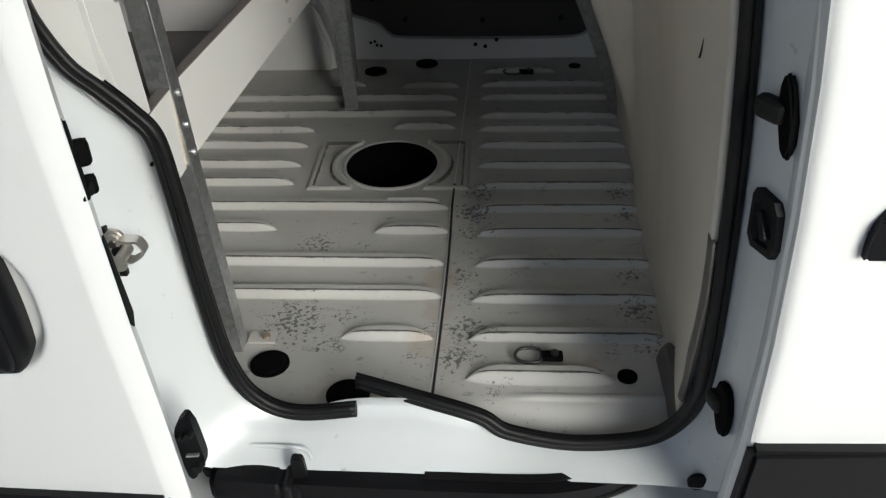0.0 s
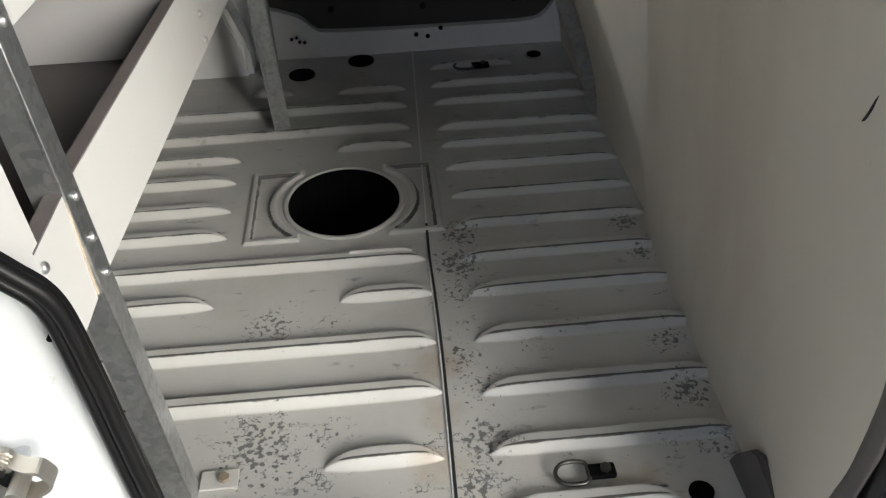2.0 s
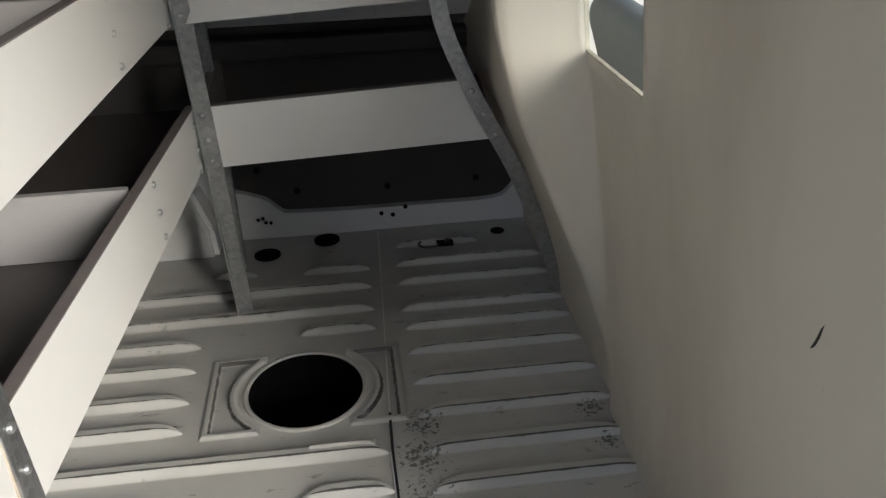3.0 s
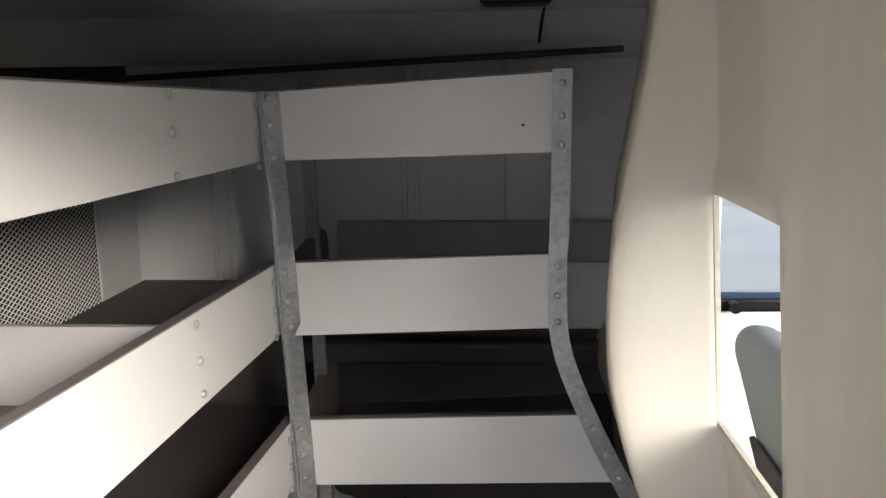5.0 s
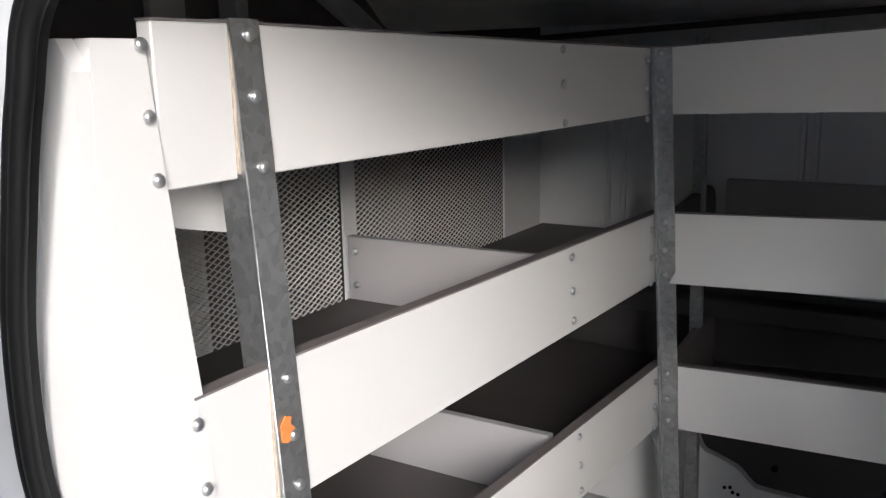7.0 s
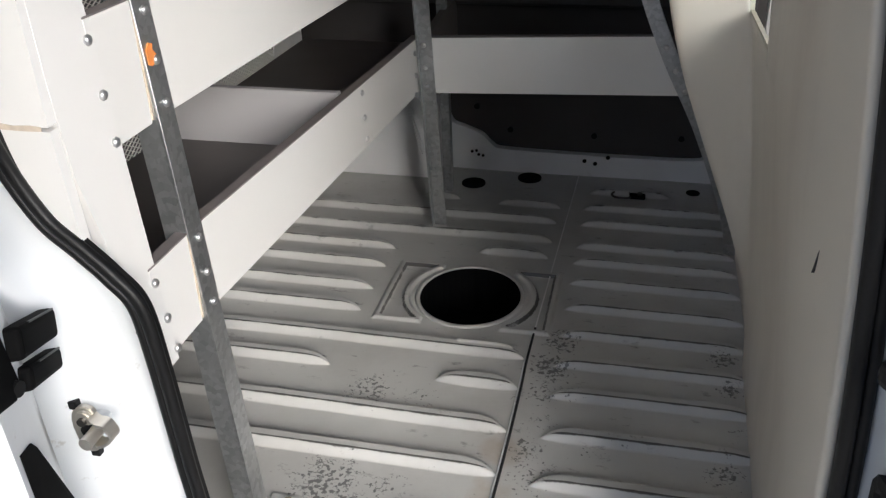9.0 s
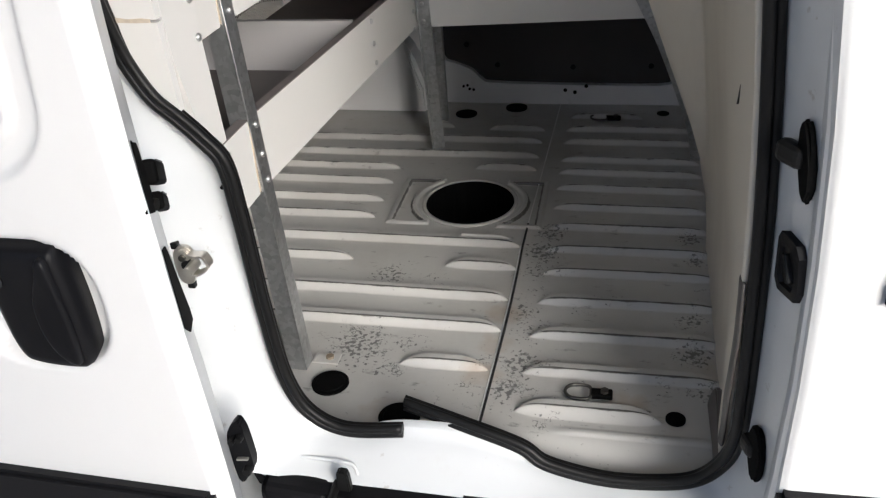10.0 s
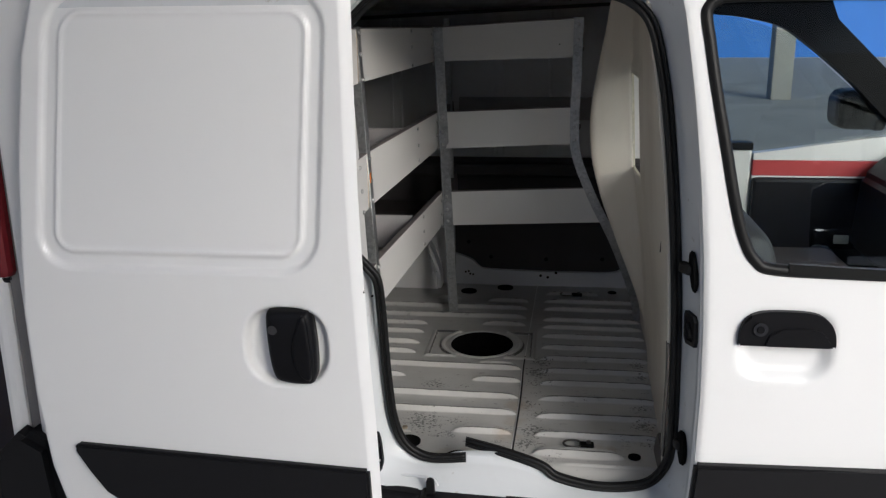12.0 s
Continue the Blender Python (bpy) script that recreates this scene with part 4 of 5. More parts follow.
def jamb():
    rim = [(-0.20, 0.160, 0.606)] + SEAL[1:-4] + [(0.06, 0.152, 0.549), (0.0, 0.154, 0.572), (-0.045, 0.156, 0.596), (-0.09, 0.159, 0.608), (-0.145, 0.160, 0.610)]
    inner = smooth_path(rim, 6, True)
    n = len(inner)
    cx, cz = -0.08, 1.1
    rows = []
    for p in inner:
        bottom = step(0.67, 0.58, p.z)
        if p.z < 0.9:
            bottom = max(bottom, step(-0.34, -0.24, p.x) * step(0.27, 0.20, p.x))
        top = step(1.6, 1.68, p.z)
        left = (1 - bottom) * (1 - top) if p.x < cx else 0
        right = (1 - bottom) * (1 - top) if p.x >= cx else 0
        x_left = -0.545 - 0.06 * step(1.0, 1.2, p.z) + 0.05 * step(0.8, 0.62, p.z)
        x_right = table(p.z, [(0.5, 0.308), (0.7, 0.313), (0.85, 0.314), (1.0, 0.310), (1.15, 0.301), (1.3, 0.286), (1.45, 0.266), (1.6, 0.240), (1.8, 0.20)])
        ox = left * x_left + right * x_right + (1 - left - right) * (p.x + (p.x - cx) * (0.13 if p.z < 1 else 0.1))
        oz = p.z * (left + right) + bottom * table(p.x, [(-0.4, 0.548), (-0.2, 0.537), (0.0, 0.528), (0.2, 0.520), (0.3, 0.508)]) + top * 1.765
        oz += left * 0.04 * (p.z - 1.1)
        oy = left * 0.045 + right * 0.004 + bottom * 0.097 + top * 0.03
        o = Vector((ox, oy, max(0.505, oz)))
        ring = []
        for s in (0.0, 0.06, 0.085, 0.11, 0.135, 0.16, 0.22, 0.28, 0.32, 0.36, 0.40, 0.46, 0.54, 0.62, 0.70, 0.78, 0.86, 0.93, 1.0):
            soft = math.sin(math.pi * s) * 0.014 + 0.010 * (step(0.10, 0.20, s) - step(0.36, 0.50, s))
            fold = 0.030 * (step(0.08, 0.15, s) - step(0.17, 0.52, s)) * step(0.80, 1.0, p.z) - 0.004 * math.sin(math.pi * s)
            q = p.lerp(o, s)
            y = p.y + 0.010 + (o.y - p.y - 0.010) * max(0.0, s - 0.08) / 0.92
            q.y = y + fold * left + soft * (0.4 * right + 0.5 * bottom)
            ring.append(q)
        rows.append([Vector((p.x - (cx - p.x) * 0.012, p.y + 0.018 * (1 - right) + (0.20 - p.y) * right - 0.010 * bottom, p.z - (cz - p.z) * 0.008 - 0.03 * bottom))] + ring)
    bm = bmesh.new()
    vs = [[bm.verts.new(q) for q in r] for r in rows]
    for i in range(n):
        a, b = vs[i], vs[(i + 1) % n]
        for k in range(len(a) - 1):
            bm.faces.new((a[k], a[k + 1], b[k + 1], b[k]))
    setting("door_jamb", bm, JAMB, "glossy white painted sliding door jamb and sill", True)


jamb()
setting("sill_outer", box((-1.2, 0.035, 0.25), (1.4, 0.09, 0.462), 0.012), WHITE, "white outer sill below the sliding door")
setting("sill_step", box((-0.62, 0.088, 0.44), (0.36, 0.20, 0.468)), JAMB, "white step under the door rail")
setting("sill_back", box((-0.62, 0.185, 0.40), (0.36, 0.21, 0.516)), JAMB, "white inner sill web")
setting("rear_quarter", box((-1.17, 0.02, 0.35), (-0.60, 0.06, 1.74), 0.01), WHITE, "white rear quarter panel behind the open door")
setting("roof_outer", prism([(0.03, 1.74), (0.10, 1.80), (0.3, 1.83), (1.4, 1.83), (1.62, 1.80), (1.70, 1.72), (1.70, 1.70), (0.03, 1.70)], "x", -1.22, 1.3, 0.004), WHITE, "white van roof")
setting("rear_doors_outer", box((-1.27, 0.05, 0.35), (-1.215, 1.68, 1.75), 0.02), WHITE, "white closed rear doors")
setting("left_side_outer", box((-1.22, 1.705, 0.30), (0.40, 1.74, 1.75), 0.01), WHITE, "white far side of the van")
setting("underbody", box((-1.2, 0.1, 0.28), (1.4, 1.7, 0.40)), PLASTIC, "dark underbody of the van")


def slide_rail():
    ob = thing("door_rail", "black lower sliding door rail along the sill", "door rail", at=(-0.1, 0.12, 0.47))
    pts = [(-0.30, 0.088, 0.524), (-0.05, 0.086, 0.516), (0.06, 0.088, 0.512), (0.12, 0.098, 0.508), (0.17, 0.12, 0.50), (0.22, 0.155, 0.488)]
    path = smooth_path(pts, 6)
    part("channel", sweep(path, [(0.016, -0.018), (0.016, 0.012), (0.010, 0.018), (-0.014, 0.018), (-0.014, -0.018)]), PLASTIC, ob)
    part("channel_lip", sweep([p + Vector((0, -0.017, -0.013)) for p in path], circle_profile(0.004, 6)), RUBBER, ob)
    part("guide_lip", sweep([p + Vector((0, 0.012, 0.011 - 0.012 * max(0.0, (k - 14) / 7))) for k, p in enumerate(path[5:27])], [(0.006, -0.009), (0.007, 0.004), (-0.006, 0.006), (-0.006, -0.009)]), RUBBER, ob, "raised dull lip of the rail")


slide_rail()


def roller_arm():
    ob = thing("roller_arm", "black sliding door roller arm in the sill rail", "roller arm", at=(-0.35, 0.1, 0.48))
    bm = bmesh.new()
    rows = []
    for x, r in ((-0.389, 0.012), (-0.385, 0.020), (-0.376, 0.0265), (-0.34, 0.0275), (-0.292, 0.0270), (-0.286, 0.0240), (-0.262, 0.0235), (-0.258, 0.019)):
        rows.append([bm.verts.new((x, 0.090 + 1.1 * r * math.copysign(abs(math.cos(q)) ** 0.6, math.cos(q)), 0.519 + 0.10 * (-0.32 - x) + r * math.copysign(abs(math.sin(q)) ** 0.6, math.sin(q)))) for q in np.linspace(0, 2 * math.pi, 20, endpoint=False)])
    for p, q in zip(rows, rows[1:]):
        for k in range(20):
            bm.faces.new((p[k], p[(k + 1) % 20], q[(k + 1) % 20], q[k]))
    bm.faces.new(rows[0][::-1]), bm.faces.new(rows[-1])
    part("arm", bm, PLASTIC, ob)
    part("collar", box((-0.283, 0.058, 0.494), (-0.268, 0.112, 0.544), 0.007, seg=3), RUBBER, ob)
    part("stop", prism([(-0.272, 0.535), (-0.270, 0.573), (-0.266, 0.577), (-0.255, 0.576), (-0.252, 0.570), (-0.250, 0.535)], "y", 0.082, 0.094, 0.002), RUBBER, ob, "upright black stop tab")
    part("end_tab", prism([(-0.402, 0.552), (-0.384, 0.543), (-0.384, 0.526), (-0.396, 0.533)], "y", 0.086, 0.092, 0.001), RUBBER, ob)
    part("bracket", prism([(-0.36, 0.47), (-0.27, 0.475), (-0.27, 0.495), (-0.36, 0.495)], "y", 0.05, 0.12, 0.003), GALV, ob)
    part("roller", disc((-0.305, 0.058, 0.482), 0.011, 0.012, "y", 16), ZINC, ob)
    part("roller", disc((-0.278, 0.058, 0.486), 0.008, 0.012, "y", 16), ZINC, ob)
    bm = sweep(smooth_path([(-0.43, 0.121, 0.563), (-0.34, 0.121, 0.562), (-0.272, 0.120, 0.560), (-0.254, 0.117, 0.556), (-0.247, 0.110, 0.543), (-0.245, 0.101, 0.524)], 6), circle_profile(0.0032, 8))
    part("pressing", bm, JAMB, ob, "pressed white rim round the roller pocket", True)


roller_arm()
for x, y, z, r in ((0.294, 0.103, 0.524, 0.014),):
    bm = disc((x, y - 0.002, z), r, 0.006, "y", 20)
    single("sill_plug", bm, RUBBER, "black rubber plug at the end of the sill", "plug")


def guide(name, pts, nose, label, thick=0.012):
    ob = thing(name, label, "door buffer", "door buffers", at=pts[0])
    pts = [tuple(q) for q in smooth_path(pts, 2, True)]
    c = sum((Vector(p) for p in pts), Vector()) / len(pts)
    n = (Vector(pts[4]) - Vector(pts[0])).cross(Vector(pts[8]) - Vector(pts[0])).normalized()
    if n.x > 0:
        n = -n
    bm = bmesh.new()
    a = [bm.verts.new(Vector(p) + n * thick) for p in pts]
    b = [bm.verts.new(Vector(p) - n * 0.006) for p in pts]
    bm.faces.new(a), bm.faces.new(b[::-1])
    for i in range(len(pts)):
        bm.faces.new((a[i], b[i], b[(i + 1) % len(pts)], a[(i + 1) % len(pts)]))
    bmesh.ops.bevel(bm, geom=bm.edges[:], offset=0.003, segments=2, affect="EDGES")
    part("plate", bm, BLACKHOLE, ob)
    if nose:
        part("nose", beam(c, Vector(nose), 0.020, 0.025, (0, 0, 1), 0.009, seg=3), RUBBER, ob)
    return ob


def pillar(y, z, out=0.004):
    """A place on the front pillar's jamb, a little proud of it."""
    a = table(z, [(0.6, 0.288), (0.75, 0.289), (0.9, 0.284), (1.0, 0.278), (1.19, 0.266)])
    b = table(z, [(0.5, 0.308), (0.7, 0.313), (0.95, 0.311), (1.23, 0.293)])
    return (a + (b - a) * (0.085 - y) / 0.081 - out, y, z)


guide("door_buffer", [pillar(*q) for q in ((0.043, 1.140), (0.034, 1.152), (0.023, 1.129), (0.020, 1.084), (0.026, 1.064), (0.037, 1.096))], (0.266, 0.062, 1.112), "black rubber door buffer on the front pillar", 0.004)
guide("door_buffer", [pillar(*q) for q in ((0.073, 0.738), (0.053, 0.738), (0.041, 0.706), (0.043, 0.671), (0.060, 0.668), (0.077, 0.706))], (0.284, 0.088, 0.704), "small black rubber buffer low on the pillar", 0.004)


def latch_box():
    ob = thing("latch_pocket", "black plastic latch pocket in the front pillar", "latch", at=(0.295, 0.04, 0.97))
    pts = [pillar(*q, 0.0) for q in ((0.063, 1.008), (0.058, 1.018), (0.030, 1.015), (0.023, 1.003), (0.021, 0.962), (0.027, 0.948), (0.058, 0.946), (0.065, 0.958))]
    bm = bmesh.new()
    a = [bm.verts.new(Vector(p) + Vector((-0.006, 0, 0))) for p in pts]
    b = [bm.verts.new(Vector(p) + Vector((0.012, 0, 0))) for p in pts]
    c = sum((Vector(p) for p in pts), Vector()) / 8
    i1 = [bm.verts.new(c + (Vector(p) - c) * 0.72 + Vector((-0.007, 0, 0))) for p in pts]
    i2 = [bm.verts.new(c + (Vector(p) - c) * 0.66 + Vector((-0.003, 0, 0))) for p in pts]
    for r, q in ((b, a), (a, i1), (i1, i2)):
        for i in range(8):
            bm.faces.new((r[i], q[i], q[(i + 1) % 8], r[(i + 1) % 8]))
    bm.faces.new(i2)
    part("frame", bm, PLASTIC, ob)
    part("catch", beam((0.289, 0.052, 0.994), (0.293, 0.036, 0.966), 0.012, 0.010, (1, 0, 0), 0.002), RUBBER, ob)


latch_box()


def striker():
    ob = thing("door_striker", "zinc-plated door striker on the rear jamb", "striker", at=(-0.45, 0.115, 0.92))
    base = smooth_path([(-0.466, 0, 0.905), (-0.462, 0, 0.917), (-0.453, 0, 0.923), (-0.442, 0, 0.922), (-0.437, 0, 0.912), (-0.439, 0, 0.890), (-0.441, 0, 0.873), (-0.448, 0, 0.865), (-0.459, 0, 0.866), (-0.464, 0, 0.878)], 3, True)
    part("base", prism([(p.x, p.z) for p in base], "y", 0.118, 0.125, 0.001), ZINC, ob)
    # strap bent into a flat oblong eye that stands off the base
    eye = [(-0.440, 0.118, 0.914), (-0.426, 0.108, 0.918), (-0.413, 0.102, 0.9225), (-0.4085, 0.101, 0.919), (-0.4055, 0.101, 0.911), (-0.409, 0.101, 0.904), (-0.425, 0.104, 0.893), (-0.440, 0.116, 0.888)]
    path = smooth_path(eye, 4)
    part("loop", sweep(path, [(0.0016, -0.0075), (0.0016, 0.0075), (-0.0016, 0.0075), (-0.0016, -0.0075)]), ZINC, ob, "bent zinc strap")
    part("pin", disc((-0.4355, 0.106, 0.8985), 0.0072, 0.028, "y", 18), ZINC, ob)
    part("pin_collar", disc((-0.445, 0.116, 0.898), 0.0075, 0.010, "y", 18), RUBBER, ob)
    ear = smooth_path([(-0.462, 0, 0.896), (-0.459, 0, 0.913), (-0.449, 0, 0.921), (-0.440, 0, 0.915), (-0.444, 0, 0.902)], 3, True)
    part("ear", prism([(p.x, p.z) for p in ear], "y", 0.113, 0.118, 0.001), ZINC, ob)
    part("screw", disc((-0.449, 0.1115, 0.9095), 0.0048, 0.004, "y", 12), DARKSTEEL, ob)
    for x, z in ((-0.462, 0.922), (-0.450, 0.862)):
        part("backing_tab", box((x - 0.005, 0.119, z - 0.005), (x + 0.005, 0.128, z + 0.005), 0.0015), RUBBER, ob, "black tab of the backing gasket")
    part("standoff", disc((-0.452, 0.140, 0.893), 0.012, 0.032, "y", 14), JAMB, ob)
    ob.location += Vector((0.0065, -0.012, 0.008))


striker()

# ---------- sliding door, open ----------
def rr(x, z, x0, x1, z0, z1, r):
    """Signed distance to a rounded rectangle."""
    qx, qz = abs(x - (x0 + x1) / 2) - (x1 - x0) / 2 + r, abs(z - (z0 + z1) / 2) - (z1 - z0) / 2 + r
    return math.hypot(max(qx, 0), max(qz, 0)) + min(max(qx, qz), 0) - r


def side_lean(z):
    return 0.10 * max(0.0, z - 1.12) ** 1.6 + 0.05 * max(0.0, 0.95 - z) ** 2


def door_y(x, z):
    y = -0.090 + side_lean(z) * 0.6
    lean = (z - 1.157) * (0.07 + 0.13 * (-0.484 - x))
    d = rr(x - lean, z, -1.058, -0.464, 1.122, 1.668, 0.08)
    y += 0.011 * step(0.002, -0.008, d) - 0.009 * step(-0.030, -0.038, d) + 0.004 * step(-0.038, -0.046, d)
    b = (abs((x + 0.540) / 0.090) ** 2.6 + abs((z - 0.968) / 0.088) ** 2.6) ** (1 / 2.6)
    y += 0.022 * step(1.0, 0.86, b)
    return y


def rear_edge(z):
    return table(z, [(0.40, -1.02), (0.57, -1.075), (0.66, -1.096), (0.83, -1.110), (1.02, -1.110), (1.33, -1.080), (1.55, -1.048), (1.654, -1.018), (1.76, -0.985)])


def door_edge(z):
    """The outermost line of the door's rounded leading edge."""
    return table(z, [(0.44, -0.351), (0.71, -0.358), (0.81, -0.362), (0.94, -0.370), (1.07, -0.375), (1.16, -0.379), (1.29, -0.383), (1.44, -0.385), (1.61, -0.387), (1.76, -0.389)])


DOOR_SHIFT = Vector((0.013, 0.006, -0.008))


def sliding_door():
    ob = thing("sliding_door", "white sliding side door slid open along the van", "van door", at=(-0.75, -0.05, 0.45))
    us, vs = span(0, 0.962, 0.0065) + span(0.965, 1, 0.0022), span(0.44, 1.745, 0.005)
    def place(u, z):
        x = rear_edge(z) + (door_edge(z) - rear_edge(z)) * u
        rear, front = x - rear_edge(z), door_edge(z) - x
        return (x, door_y(x, z) + 0.005 * (1 - min(1, rear / 0.007)) ** 2 + 0.014 * (1 - min(1, front / 0.023)) ** 1.35, z)
    me = sheet("skin", us, vs, place)
    me.materials.append(WHITE)
    sk = new("skin", me)
    sk.parent, sk.matrix_parent_inverse = ob, Matrix.Translation(-ob.location)
    inner = [(rear_edge(z) + 0.012, z) for z in span(0.45, 1.74, 0.12)]
    bm = prism(inner + [(-0.445, 1.74), (-0.445, 0.45)], "y", -0.058, -0.018, 0.004)
    part("inner_frame", bm, JAMB, ob)
    # folded leading edge
    bm = bmesh.new()
    rows = []
    for z in span(0.44, 1.745, 0.06):
        y = door_y(-0.38, z)
        e = door_edge(z)
        rows.append([bm.verts.new((e + x, y + yy, z)) for x, yy in ((0.0, 0.0139), (-0.001, 0.0165), (-0.004, 0.0215), (-0.020, 0.053), (-0.036, 0.084), (-0.042, 0.094), (-0.08, 0.096))])
    for a, b in zip(rows, rows[1:]):
        for k in range(len(a) - 1):
            bm.faces.new((a[k], a[k + 1], b[k + 1], b[k]))
    part("leading_edge", bm, JAMB, ob, smooth=True)
    # lower rub strip
    outline = [(-1.024, 0.727), (-0.376, 0.700), (-0.372, 0.594), (-0.935, 0.590), (-0.962, 0.615), (-0.995, 0.652), (-1.030, 0.712)]
    bm = prism(outline, "y", -0.104, -0.078, 0.006)
    part("rub_strip", bm, TRIM, ob, "textured black rub strip")
    # handle
    ring = smooth_path([(-0.578, 0, 1.036), (-0.566, 0, 1.047), (-0.530, 0, 1.050), (-0.497, 0, 1.050), (-0.486, 0, 1.040), (-0.479, 0, 0.985), (-0.478, 0, 0.930), (-0.483, 0, 0.896), (-0.500, 0, 0.889), (-0.545, 0, 0.892), (-0.566, 0, 0.905), (-0.576, 0, 0.960)], 4, True)
    h = part("handle", dome(ring, -0.064, -0.106), PLASTIC, ob, "black plastic pull handle", True)
    ring = smooth_path([(-0.503, 0, 1.040), (-0.493, 0, 1.036), (-0.488, 0, 1.000), (-0.484, 0, 0.950), (-0.486, 0, 0.908), (-0.496, 0, 0.903), (-0.512, 0, 0.918), (-0.522, 0, 0.950), (-0.522, 0, 0.985), (-0.512, 0, 1.015)], 4, True)
    part("lever", dome(ring, -0.096, -0.113), PLASTIC, h, smooth=True)
    part("lock_cylinder", disc((-0.562, -0.105, 1.010), 0.010, 0.005, "y", 20), CARBLACK, h)
    # guides on the leading edge
    def pad(name, pts2, depth, mat_, label):
        bm = bmesh.new()
        a = [bm.verts.new(Vector(p) - DOOR_SHIFT + Vector((0.002, -0.001, 0))) for p in pts2]
        b = [bm.verts.new(v.co + Vector((-depth, -depth * 0.5, 0))) for v in a]
        bm.faces.new(a), bm.faces.new(b[::-1])
        for i in range(len(pts2)):
            bm.faces.new((a[i], b[i], b[(i + 1) % len(pts2)], a[(i + 1) % len(pts2)]))
        bmesh.ops.bevel(bm, geom=bm.edges[:], offset=0.002, segments=2, affect="EDGES")
        return part(name, bm, mat_, ob, label)
    pad("pad", [(-0.366, -0.060, 1.030), (-0.379, -0.032, 1.018), (-0.383, -0.024, 1.006), (-0.399, 0.018, 0.898), (-0.394, 0.012, 0.885), (-0.376, -0.028, 0.895), (-0.361, -0.062, 0.925)], 0.006, BLACKHOLE, "flat black pad on the door edge")
    hk = pad("latch_plate", [(-0.372, -0.056, 1.153), (-0.386, -0.028, 1.140), (-0.390, -0.020, 1.130), (-0.391, -0.017, 1.094), (-0.392, -0.011, 1.060), (-0.382, -0.030, 1.055), (-0.363, -0.070, 1.075)], 0.006, BLACKHOLE, "black latch plate on the door edge")
    for p, q, w, h in (((-0.389, -0.012, 1.096), (-0.444, 0.094, 1.042), 0.018, 0.028), ((-0.390, -0.010, 1.060), (-0.447, 0.092, 1.002), 0.017, 0.021)):
        hn = part("latch_horn", beam(Vector(p) - DOOR_SHIFT, Vector(q) - DOOR_SHIFT, w, h, (0, 0, 1), 0.005, seg=3), BLACKHOLE, hk)
        d = Vector((0.006, 0.004, h / 2)) - DOOR_SHIFT
        part("horn_rib", beam(Vector(p).lerp(Vector(q), 0.3) + d, Vector(q) + d, 0.0020, 0.0016), PLASTIC, hn)
    part("plate_screw", disc(Vector((-0.386, -0.024, 1.063)) - DOOR_SHIFT, 0.007, 0.010, "x", 14), RUBBER, hk)
    ring = smooth_path([(-0.371, 0, 0.722), (-0.362, 0, 0.720), (-0.356, 0, 0.675), (-0.355, 0, 0.645), (-0.364, 0, 0.631), (-0.374, 0, 0.614), (-0.381, 0, 0.620), (-0.386, 0, 0.678), (-0.382, 0, 0.706)], 3, True)
    lo = part("buffer", prism([(p.x - DOOR_SHIFT.x, p.z - DOOR_SHIFT.z) for p in ring], "y", 0.004, 0.020, 0.002), PLASTIC, ob, "black buffer low on the door edge")
    for x, z, r in ((-0.376, 0.694, 0.0055), (-0.365, 0.699, 0.0060), (-0.363, 0.642, 0.0075)):
        part("buffer_knob", disc(Vector((x, 0.006, z)) - DOOR_SHIFT, r, 0.012, "y", 14, r2=r * 0.75), RUBBER, lo)
    part("buffer_rib", beam(Vector((-0.376, 0.008, 0.660)) - DOOR_SHIFT, Vector((-0.359, 0.008, 0.662)) - DOOR_SHIFT, 0.006, 0.003, (0, 0, 1), 0.001), ZINC, lo)
    ob.location += DOOR_SHIFT


sliding_door()


def tail_lamp():
    ob = thing("tail_lamp", "red tail lamp at the rear corner", "tail lamp", at=(-1.22, 0.05, 1.1))
    part("lens", box((-1.245, 0.02, 1.05), (-1.190, 0.09, 1.37), 0.015), RED, ob)
    part("base", box((-1.235, 0.05, 1.03), (-1.195, 0.10, 1.39), 0.01), PLASTIC, ob)


tail_lamp()
bm = prism([(-1.28, 0.30), (-1.28, 0.62), (-1.20, 0.70), (-1.13, 0.66), (-1.10, 0.30)], "y", -0.02, 0.06, 0.02)
single("rear_bumper", bm, TRIM, "dark plastic rear bumper corner", "bumper")

# ---------- front door ----------
WINDOW = [(0.280, 1.600), (0.289, 1.555), (0.301, 1.49), (0.326, 1.375), (0.354, 1.250), (0.376, 1.180), (0.399, 1.143), (0.436, 1.126), (0.60, 1.121), (0.90, 1.116), (1.18, 1.112), (1.10, 1.29), (0.98, 1.49), (0.90, 1.59), (0.84, 1.625), (0.6, 1.638), (0.34, 1.638), (0.298, 1.632), (0.282, 1.618)]


def front_y(x, z):
    y = 0.0 + side_lean(z)
    b = rr(x, z, 0.374, 0.566, 0.890, 1.046, 0.055)
    y += 0.020 * step(0.0, -0.03, b)
    return y


def inside(x, z, poly):
    hit = False
    for (x0, z0), (x1, z1) in zip(poly, poly[1:] + poly[:1]):
        if (z0 > z) != (z1 > z) and x < (x1 - x0) * (z - z0) / (z1 - z0) + x0:
            hit = not hit
    return hit


def front_edge(z):
    return table(z, [(0.4, 0.292), (0.55, 0.301), (0.7, 0.307), (0.85, 0.309), (1.0, 0.305), (1.15, 0.296), (1.3, 0.281), (1.45, 0.261), (1.6, 0.235), (1.76, 0.203)])


